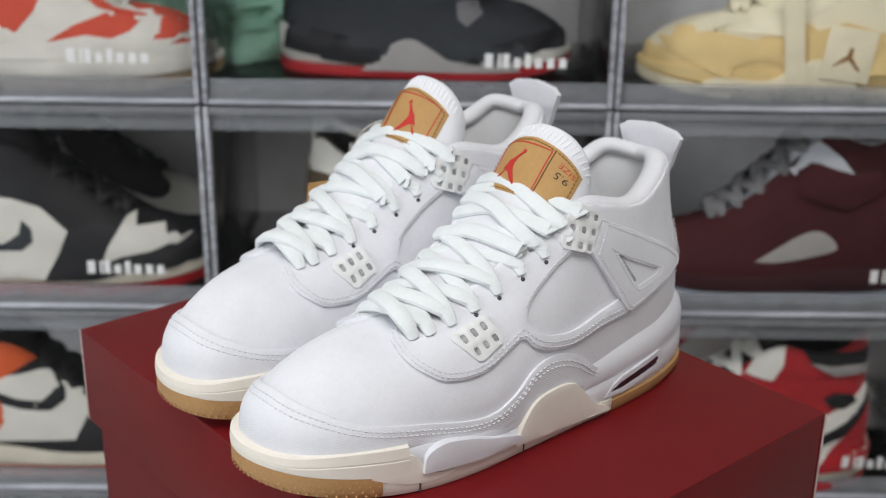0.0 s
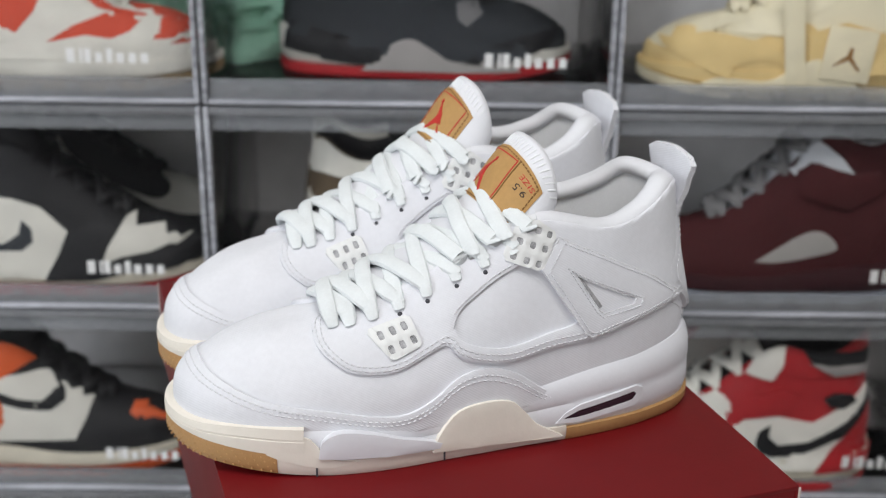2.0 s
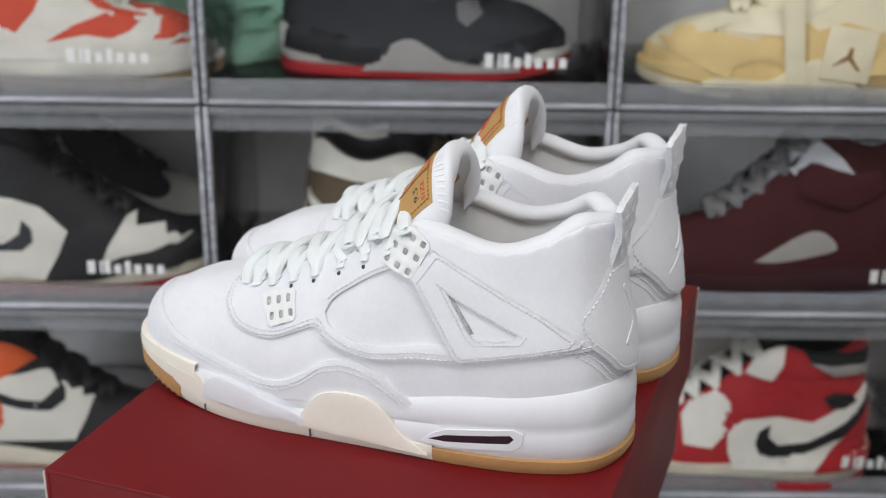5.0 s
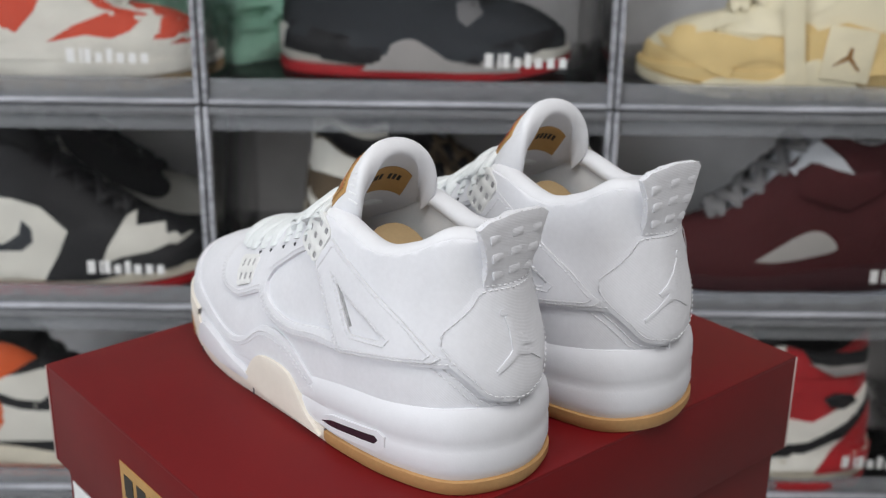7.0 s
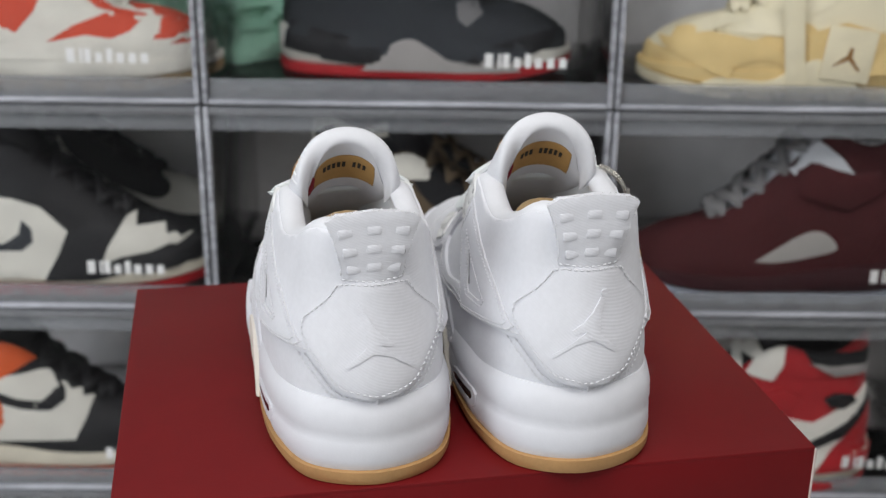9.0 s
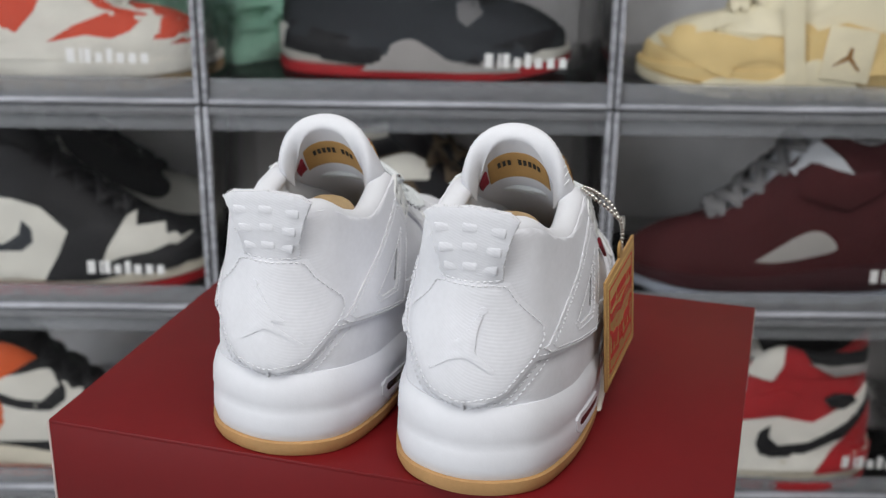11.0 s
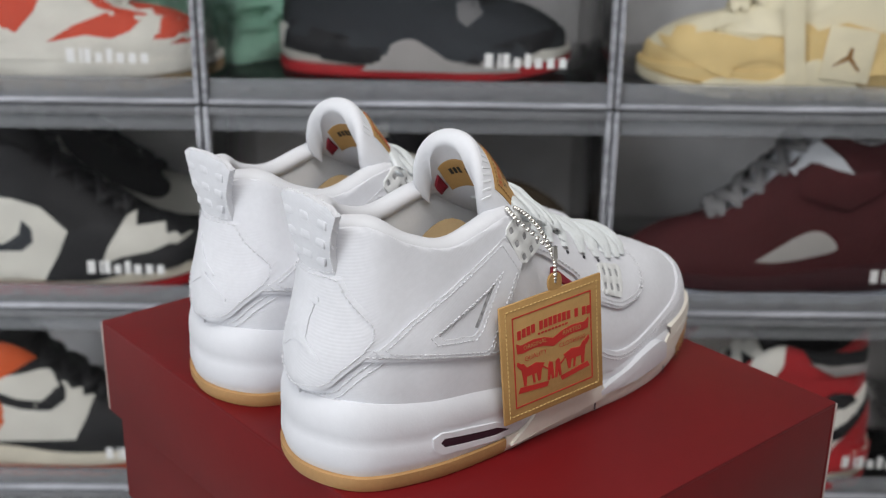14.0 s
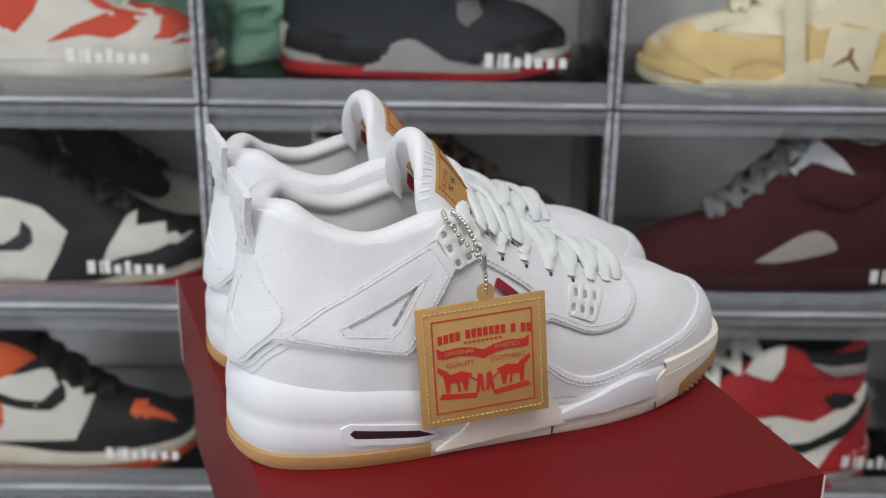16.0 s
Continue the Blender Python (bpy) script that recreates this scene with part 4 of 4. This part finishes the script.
def paint(name, c, rough=.5):
    return mat(name, c, rough, var=.10, scale=35, bump=.1, bscale=600, spec=.35)


P_WHITE = paint("aged_white_leather", (.66, .64, .58))
P_CREAM = paint("cream_leather", (.78, .71, .52))
P_BEIGE = paint("beige_suede", (.70, .52, .24), .8)
P_BLACK = paint("black_leather", (.010, .010, .012), .6)
P_GREY = paint("dark_grey_nubuck", (.034, .038, .044), .85)
P_RED = paint("red_leather", (.42, .017, .023))
P_ORANGE = paint("orange_leather", (.62, .10, .025))
P_CORAL = paint("coral_suede", (.58, .08, .045), .8)
P_MAROON = paint("maroon_suede", (.060, .009, .011), .85)
P_BROWN = paint("brown_suede", (.10, .072, .045), .85)
P_SOLE = paint("sail_rubber", (.66, .61, .50))
P_GUMD = paint("speckled_rubber", (.28, .20, .10))
P_DARK = paint("dark_maroon_rubber", (.05, .012, .016))
P_ICE = paint("clear_icy_rubber", (.40, .44, .52), .3)
P_LACEG = paint("grey_laces", (.20, .195, .20), .8)
P_MESH = paint("silver_mesh", (.42, .40, .38), .6)
# lighter copy of P_WHITE, brightened to offset weak light in the low row
P_BRIGHT = paint("brightened_white_leather", (.80, .78, .72))
P_PALE = paint("pale_grey_lining", (.62, .64, .68), .6)
P_SILVER = paint("silver_grey", (.34, .32, .31), .4)


def shelf_sneaker(at, label, body, guard, stay, heel, collar, mark, midsole, outsole, lace, tongue, rise=1.0, side=1, wing=None, air=False, vamp=None, oval=None, lace_w=.0098, lace_h=.007, pieces=()):
    """A sneaker in a crate: upper, layered panels, sole, tongue, laces."""
    root = tagged(new("sneaker"), label, "sneaker", "sneakers in the crates")
    last = Last(rise=rise, side=side)
    up = upper_mesh(last, 80, 14, body, root)
    lining_mesh(last, 80, tongue, root)
    ms = sole_layers(side, 1, 80, [(-.006, 0, .008), (.001, .2, .008), (.0016, .6, .004), (.001, .95), (-.010, 1.0)], lambda x: True, midsole, root, "midsole")
    sole_layers(side, 1, 80, [(-.010, 0), (.0, 0, .0002), (.0014, 0, .004), (.0014, 0, .010), (-.003, 0, .0105)], lambda x: True, outsole, root, "outsole", cap=True)
    low = [(4.55, .02), (4.62, .25), (4.72, .50), (5.2, .60), (5.9, .58), (6.6, .48), (7.4, .37), (8.6, .33), (10.0, .32)]
    line = line2(low + [(20 - a, b) for a, b in low[-2::-1]], 60)

    def lay(poly, material, name, thick=.0014):
        g = Geo()
        g.add(*panel(poly, last.place, thick, .28, scale=(1, 6)))
        return g.ob(name, material, root)
    lay(line + [(s, 0.0) for s in np.linspace(15.45, 4.55, 30)], guard, "mudguard")
    if vamp:
        lay(line2([(6.9, .60), (7.6, .52), (8.6, .47), (10.0, .46), (11.4, .47), (12.4, .52), (13.1, .60)], 30) + line2([(12.6, .80), (11.8, .95), (10.0, .97), (8.2, .95), (7.4, .80)], 24), vamp, "vamp", .0010)
    for fl in (lambda a: a, lambda a: 20 - a):
        def poly(pts, n=36):
            o = [(fl(a), b) for a, b in line2(pts, n)]
            return o if fl(1) == 1 else o[::-1]
        lay(poly([(3.9, .98), (4.1, .72), (5.0, .62), (6.0, .60), (6.9, .60), (7.9, .80), (8.2, .97), (7.0, .985), (5.4, .985)]), stay, "eyestay", .0016)
        if oval:
            lay(poly([(5.5, .29), (4.9, .37), (4.2, .40), (3.7, .36), (3.4, .25), (4.2, .22), (5.0, .24)]), oval, "mesh_window", .0020)
        if mark:
            lay(poly([(4.0, .47), (4.22, .38), (4.15, .28), (3.75, .20), (3.1, .21), (2.2, .31), (1.1, .46), (0.1, .57), (0.1, .60), (1.1, .53), (2.2, .41), (2.9, .335), (3.4, .325), (3.65, .38), (3.85, .45)], 50), mark, "side_mark", .0031)
        lay(poly([(0.02, .02), (2.6, .02), (2.3, .25), (1.8, .42), (0.9, .52), (0.02, .55)]), heel, "heel_cap", .0016)
        lay(poly([(0.02, .74), (1.5, .74), (3.0, .73), (4.3, .80), (4.5, .88), (4.4, .97), (2.0, .97), (0.02, .97)]), collar, "ankle_collar", .0024)
    if wing:
        for sg in (1, -1):
            fk = sole_place(side, sg)
            g = Geo()
            g.add(*panel(line2([(-.120, .009), (-.100, .020), (-.055, .019), (-.032, .030), (-.012, .040), (.006, .036), (.022, .024), (.0400, .007)], 40), fk, .0030, .006, sink=.001))
            g.ob("midsole_wing", wing, root)
            if air:
                g = Geo()
                g.add(*panel([(.0385, .0125), (.0455, .0180), (.0795, .0210), (.0820, .0190), (.0810, .0165), (.0445, .0125)], fk, .0022, .006, sink=.001))
                g.ob("air_window", P_BLACK, root)
    flank, rear, top = caster([up, ms])
    for name, material, outline, thick in pieces:
        g = Geo()
        g.add(*panel(outline, flank(-side), thick, .009, sink=.002))
        g.ob(name, material, root)
    tongue_mesh(side, root, tongue, rise, 16, 10)
    lace_up(last, side, root, lace, 6, wide=lace_w, high=lace_h)
    root.matrix_world = at
    return root


def in_crate(x, y, row, turn):
    return pose(x, y, LID + ROWS[row] + .0072, 0, 0, turn)


# panels laid on the flank that faces the room: name, material, side-view outline, thickness
CORAL_PANELS = (
    ("side_panel", P_WHITE, [(0.0653, 0.0311), (0.0557, 0.105), (-0.1637, 0.1079), (-0.1553, 0.0555), (-0.107, 0.0345), (0.0014, 0.0298)], 0.0026),
    ("side_panel", P_CORAL, [(-0.0138, 0.0467), (-0.0391, 0.0614), (-0.0718, 0.0719), (-0.1015, 0.0665), (-0.0889, 0.0546), (-0.0724, 0.0485), (-0.0489, 0.0525)], 0.004),
    ("toe_panel", P_CORAL, [(-0.124, 0.0783), (-0.132, 0.1024), (-0.1634, 0.1028), (-0.154, 0.0693), (-0.1281, 0.0466), (-0.109, 0.0464), (-0.1214, 0.0646)], 0.004),
    ("heel_panel", P_CORAL, [(0.0571, 0.0947), (-0.0143, 0.1008), (-0.0035, 0.0746), (0.0158, 0.0532), (0.0346, 0.0647), (0.0605, 0.0685)], 0.004),
    ("toe_panel", P_CORAL, [(-0.0365, 0.0881), (-0.0694, 0.1041), (-0.1113, 0.1047), (-0.0997, 0.0905), (-0.0625, 0.0848)], 0.004),
)
DARK_PANELS = (
    ("side_panel", P_GREY, [(0.1226, 0.0243), (0.1156, 0.0651), (0.1119, 0.0929), (-0.1331, 0.0961), (-0.1533, 0.0461), (-0.136, 0.0288), (-0.0909, 0.0156), (-0.051, 0.0151), (-0.0337, 0.0286), (-0.011, 0.026), (0.0118, 0.0108), (0.0687, 0.0181)], 0.003),
    ("heel_panel", P_BLACK, [(0.1209, 0.0243), (0.1131, 0.0539), (0.0683, 0.0432), (0.0231, 0.0381), (0.0175, 0.0142), (0.0687, 0.0192)], 0.0042),
    ("toe_cap", P_BLACK, [(-0.0624, 0.0152), (-0.0791, 0.0315), (-0.1184, 0.0423), (-0.1521, 0.0473), (-0.1472, 0.0324), (-0.1023, 0.0158)], 0.0042),
    ("side_mark", P_LACEG, [(-0.0527, 0.074), (-0.0724, 0.0743), (-0.0794, 0.0632), (-0.0644, 0.0518), (-0.0547, 0.0595)], 0.0046),
)
CREAM_PANELS = (
    ("side_panel", P_CREAM, [(-0.1386, 0.0695), (-0.1213, 0.0829), (-0.0744, 0.0887), (-0.0358, 0.0735), (-0.0368, 0.0597), (-0.066, 0.0593), (-0.1195, 0.0628)], 0.004),
    ("mudguard", P_BEIGE, [(-0.1557, 0.0506), (-0.1437, 0.0668), (-0.114, 0.0608), (-0.0656, 0.055), (-0.032, 0.0415), (-0.0309, 0.0318), (-0.0585, 0.039), (-0.0844, 0.0311), (-0.0886, 0.0191), (-0.1165, 0.0296), (-0.1388, 0.0401)], 0.0046),
    ("heel_panel", P_BEIGE, [(-0.0174, 0.0309), (-0.0186, 0.0631), (0.017, 0.0742), (0.0545, 0.0641), (0.06, 0.0265), (0.0126, 0.027)], 0.0042),
)
HIGH_TOP_PANELS = (
    ("quarter_panel", P_WHITE, [(0.0793, 0.0204), (0.0683, 0.1049), (0.0241, 0.1014), (-0.0028, 0.0923), (-0.0284, 0.0676), (-0.0194, 0.0463), (-0.0041, 0.0196)], 0.0036),
    ("side_mark", P_GREY, [(0.0628, 0.0603), (0.0351, 0.0558), (0.0192, 0.0657), (0.0153, 0.0802), (0.0061, 0.0719), (0.0054, 0.0581), (0.0166, 0.0488), (0.0416, 0.0485), (0.064, 0.0506)], 0.0052),
    ("mudguard", P_BLACK, [(-0.0027, 0.0171), (-0.0232, 0.0615), (-0.0459, 0.0738), (-0.0826, 0.0755), (-0.0663, 0.0499), (-0.0613, 0.0315), (-0.0871, 0.0257), (-0.0521, 0.0178)], 0.003),
    ("toe_box", P_WHITE, [(-0.0604, 0.034), (-0.0663, 0.0499), (-0.0808, 0.0743), (-0.0968, 0.0769), (-0.13, 0.0677), (-0.1519, 0.0572), (-0.1067, 0.0432), (-0.0797, 0.0404)], 0.0042),
    ("toe_cap", P_BLACK, [(-0.0733, 0.0317), (-0.0939, 0.0406), (-0.1285, 0.0459), (-0.1589, 0.0603), (-0.164, 0.0513), (-0.1574, 0.0353), (-0.1329, 0.0276), (-0.0983, 0.0234)], 0.0052),
)
MAROON_PANELS = (
    ("ankle_lining", P_PALE, [(-0.0151, 0.1412), (-0.0107, 0.1597), (0.0089, 0.1708), (0.0345, 0.1522), (0.049, 0.1351), (0.0247, 0.1417), (0.0076, 0.1461), (-0.0061, 0.1308)], 0.006),
    ("ankle_panel", P_MAROON, [(-0.0054, 0.115), (-0.0024, 0.1367), (0.0131, 0.1462), (0.0423, 0.135), (0.0753, 0.1377), (0.0824, 0.1191), (0.047, 0.0998)], 0.0066),
)
ORANGE_PANELS = (
    ("quarter_panel", P_WHITE, [(0.0699, 0.0426), (0.0598, 0.1204), (0.019, 0.1156), (-0.0108, 0.118), (-0.0398, 0.1118), (-0.0675, 0.0915), (-0.059, 0.065), (-0.0486, 0.0443)], 0.0036),
    ("side_mark", P_BLACK, [(0.0497, 0.1073), (0.01, 0.0911), (-0.0145, 0.0867), (-0.025, 0.0949), (-0.0285, 0.1057), (-0.0369, 0.0951), (-0.037, 0.0844), (-0.0242, 0.0768), (0.0053, 0.0797), (0.0514, 0.0939)], 0.0052),
    ("heel_panel", P_ORANGE, [(0.0633, 0.0937), (0.0277, 0.0929), (0.0188, 0.0564), (0.0384, 0.0534), (0.0682, 0.0557)], 0.0046),
    ("collar_panel", P_ORANGE, [(0.0605, 0.1151), (0.0552, 0.1557), (0.0078, 0.1615), (-0.0152, 0.1683), (-0.0253, 0.1542), (-0.0226, 0.1399), (0.0001, 0.1265), (0.0253, 0.1129)], 0.005),
    ("toe_box", P_ORANGE, [(-0.1021, 0.0622), (-0.11, 0.086), (-0.1197, 0.1029), (-0.1343, 0.1085), (-0.1692, 0.0969), (-0.1767, 0.0735), (-0.1408, 0.075), (-0.1181, 0.0679), (-0.11, 0.0568)], 0.005),
    ("toe_cap", P_BLACK, [(-0.0511, 0.045), (-0.0657, 0.0719), (-0.0927, 0.0723), (-0.1099, 0.0555), (-0.1265, 0.068), (-0.1676, 0.0713), (-0.1763, 0.0666), (-0.1664, 0.0528), (-0.1236, 0.0447)], 0.0044),
)
RED_PANELS = (
    ("quarter_panel", P_BRIGHT, [(-0.0234, 0.0455), (-0.0247, 0.0708), (-0.0149, 0.0804), (0.0261, 0.087), (0.0625, 0.0808), (0.0958, 0.0994), (0.1197, 0.115), (0.122, 0.0984), (0.095, 0.0609), (0.0691, 0.0281), (-0.0152, 0.0242)], 0.0036),
    ("side_mark", P_BLACK, [(0.0044, 0.0562), (0.0071, 0.0699), (0.0187, 0.0782), (0.0179, 0.0646), (0.0285, 0.0552), (0.0592, 0.0597), (0.0982, 0.0813), (0.1221, 0.1064), (0.1238, 0.0944), (0.1001, 0.0678), (0.0549, 0.0452), (0.0223, 0.0406), (0.0092, 0.0446)], 0.0052),
    ("heel_panel", P_RED, [(0.0696, 0.0239), (0.0896, 0.056), (0.1253, 0.0918), (0.1365, 0.0305), (0.1057, 0.0258)], 0.0046),
    ("ankle_patch", P_BLACK, [(0.0723, 0.1071), (0.0834, 0.1125), (0.1015, 0.1101), (0.1073, 0.1022), (0.094, 0.0954), (0.0794, 0.0978)], 0.0046),
    ("eyestay", P_RED, [(-0.0388, 0.0814), (-0.0112, 0.1019), (0.0285, 0.1171), (0.047, 0.1107), (0.0374, 0.0919), (-0.0091, 0.0818), (-0.028, 0.0626)], 0.0044),
    ("tongue_panel", P_BRIGHT, [(-0.0165, 0.1647), (0.0276, 0.1653), (0.0267, 0.1433), (0.0169, 0.1261), (-0.008, 0.1284)], 0.007),
    ("ankle_opening", P_BLACK, [(0.0458, 0.1591), (0.1148, 0.1575), (0.1168, 0.1432), (0.0575, 0.145)], 0.006),
    ("collar_trim", P_SILVER, [(0.0532, 0.1463), (0.1168, 0.1432), (0.1148, 0.1328), (0.0796, 0.1323)], 0.0066),
    ("toe_box", P_BRIGHT, [(-0.0739, 0.109), (-0.0468, 0.116), (-0.0225, 0.0964), (-0.0221, 0.0695), (-0.0404, 0.0473), (-0.0687, 0.0483)], 0.004),
)

# side 1 shows its outer flank to the room when the toe points to -x; side -1 when the toe points to +x
shelf_sneaker(in_crate(-.385, .512, 0, 180), "white sneaker with coral red panels and speckled sole", P_CORAL, P_WHITE, P_WHITE, P_CORAL, P_CORAL, P_WHITE, P_WHITE, P_GUMD, P_WHITE, P_WHITE, side=-1, pieces=CORAL_PANELS)
shelf_sneaker(in_crate(-.035, .585, 0, 173), "black sneaker with white and red sole", P_GREY, P_GREY, P_BLACK, P_BLACK, P_BLACK, None, P_WHITE, P_RED, P_BLACK, P_BLACK, side=-1, wing=P_SILVER, air=True, pieces=DARK_PANELS)
shelf_sneaker(in_crate(.362, .512, 0, 0), "cream sneaker with beige sole and paper tag", P_CREAM, P_BEIGE, P_CREAM, P_BEIGE, P_CREAM, None, P_BEIGE, P_CREAM, P_CREAM, P_CREAM, wing=P_CREAM, pieces=CREAM_PANELS)
shelf_sneaker(in_crate(-.400, .512, 1, 180), "black and white high-top sneaker with dark side mark", P_BLACK, P_BLACK, P_BLACK, P_BLACK, P_BLACK, None, P_SOLE, P_RED, P_BLACK, P_BLACK, rise=1.28, side=-1, pieces=HIGH_TOP_PANELS)
shelf_sneaker(in_crate(-.395, .640, 1, 180), "black and white high-top sneaker behind its pair", P_WHITE, P_BLACK, P_BLACK, P_BLACK, P_BLACK, P_GREY, P_SOLE, P_GUMD, P_BLACK, P_BLACK, rise=1.28, side=1)
shelf_sneaker(in_crate(-.008, .512, 1, 180), "brown and white high-top sneaker with black ankle", P_BROWN, P_BROWN, P_BLACK, P_BROWN, P_WHITE, P_WHITE, P_SOLE, P_BROWN, P_BROWN, P_BLACK, rise=1.26, side=-1)
shelf_sneaker(in_crate(-.020, .635, 1, 180), "brown and white high-top sneaker behind its pair", P_BROWN, P_BROWN, P_BLACK, P_BROWN, P_WHITE, P_WHITE, P_SOLE, P_BROWN, P_BROWN, P_BLACK, rise=1.26)
shelf_sneaker(in_crate(.358, .515, 1, 2), "maroon suede sneaker with grey laces and silver panels", P_MAROON, P_MAROON, P_MAROON, P_MAROON, P_MAROON, None, P_DARK, P_ICE, P_LACEG, P_PALE, rise=1.48, oval=P_MESH, lace_w=.012, lace_h=.011, pieces=MAROON_PANELS)
shelf_sneaker(in_crate(-.434, .512, 2, 180), "white, black and orange high-top sneaker", P_BLACK, P_BLACK, P_BLACK, P_BLACK, P_BLACK, None, P_SOLE, P_ORANGE, P_BLACK, P_BLACK, rise=1.26, side=-1, pieces=ORANGE_PANELS)
shelf_sneaker(in_crate(.334, .503, 2, -3), "red, white and black high-top sneaker with white laces", P_RED, P_RED, P_RED, P_RED, P_RED, None, P_SOLE, P_RED, P_BRIGHT, P_BLACK, rise=1.38, vamp=P_BRIGHT, lace_w=.013, lace_h=.013, pieces=RED_PANELS)
shelf_sneaker(in_crate(.285, .640, 2, -3), "red and white high-top sneaker with black laces", P_WHITE, P_RED, P_RED, P_RED, P_BLACK, P_BLACK, P_SOLE, P_RED, P_BLACK, P_BLACK, rise=1.30, side=-1)

# paper tags in front of the cream sneaker
def paper_tag(name, at, w, h, label, mark=False):
    root = tagged(new(name), label, "paper tag")
    g = Geo()
    g.box(-w / 2, -.0006, 0, w / 2, .0006, h, ch=.0003)
    card = g.ob("card", P_CREAM, root)
    if mark:
        g = Geo()
        on = lambda a, b: (Vector((a, -.0006, b)), Vector((0, -1, 0)))
        g.add(*panel([(-.013, .012), (-.003, .018), (0, .020), (.012, .010), (.013, .012), (.003, .023), (.003, .032), (0, .032), (-.002, .024), (-.013, .014)], on, .0005, .006, sink=0))
        g.ob("brown_mark", M_TANTHREAD, card)
    root.matrix_world = at
    return root


paper_tag("hang_strip", pose(.3355, .4555, LID + .0555, -4, -6, 0), .019, .110, "cream paper strip hanging from a cream sneaker")
paper_tag("square_tag", pose(.378, .4555, LID + .0740, -4, 8, 0), .047, .050, "square cream paper tag with brown mark", True)


def reflection_sheet(at, size, label):
    """A crumpled green sheet, added to imitate green reflections in the acrylic."""
    n = 26
    verts, faces = [], []
    for i in range(n + 1):
        for j in range(n + 1):
            a, b = (i / n - .5) * size[0], j / n * size[2]
            q = Vector((a, at.translation.x, b)) * 22
            d = noise.noise(q) * .6 + abs(noise.noise(q * 2.3)) * .5
            edge = 1 - .25 * noise.noise(Vector((a * 14, 3.1, 0)))
            verts.append((a * (1 + .12 * noise.noise(q * .7 + Vector((5, 0, 0)))), d * size[1], b * edge))
    for i in range(n):
        for j in range(n):
            k = i * (n + 1) + j
            faces.append((k, k + 1, k + n + 2, k + n + 1))
    m = len(verts)
    verts += [(x, y + .0015, z) for x, y, z in verts]
    faces += [tuple(v + m for v in f[::-1]) for f in faces]
    ob = mesh_ob("green_reflection_sheet", verts, faces, P_GREEN)
    ob.matrix_world = at
    return tagged(ob, label, "tissue paper")


# green reflections in the upper crates, put in as coloured sheets
P_GREEN = paint("green_reflection", (.34, .60, .46), .7)
reflection_sheet(in_crate(-.330, .615, 0, 0), (.20, .05, .19), "added crumpled green sheet imitating green reflections behind a sneaker")
reflection_sheet(in_crate(-.150, .610, 0, 0), (.16, .05, .18), "added crumpled green sheet imitating green reflections in a crate corner")

# ---------------------------------------------------------------- room


def slab(name, b, material):
    g = Geo()
    g.box(*b)
    return tagged(g.ob(name, material, None, smooth=False), kind="structure")


F0 = LID + ROWS[3]
slab("floor", (-2.5, -3.0, F0 - .05, 2.5, .80, F0), M_FLOOR)
slab("ceiling", (-2.5, -3.0, 2.40, 2.5, .80, 2.45), M_CEIL)
slab("wall_back", (-2.5, .74, F0, 2.5, .80, 2.40), M_WALL)
slab("wall_front", (-2.5, -3.0, F0, 2.5, -2.94, 2.40), M_WALL)
slab("wall_east", (2.44, -2.94, F0, 2.5, .74, 2.40), M_WALL)
slab("wall_west", (-2.5, -2.94, F0, -2.44, .74, 2.40), M_WALL)
g = Geo()
g.sweep([(0, 0, F0), (0, 0, F0 + .02), (0, 0, F0 + .022), (0, 0, LID - .145), (0, 0, LID - .143), (0, 0, LID - .132)], .2, .2, (0, 1, 0), n=40, power=1.0)
tagged(g.ob("display_stand", M_STAND), "plain black round turntable stand under the box", "stand")


def motions():
    for thing, at in ((left_sneaker, LEFT_AT), (right_sneaker, RIGHT_AT), (box, BOX_AT), (tag, TAG_AT)):
        walk(thing, [(i / 2, pose(0, 0, LID, 0, 0, a) @ at) for i, a in enumerate(TURN)])


motions()
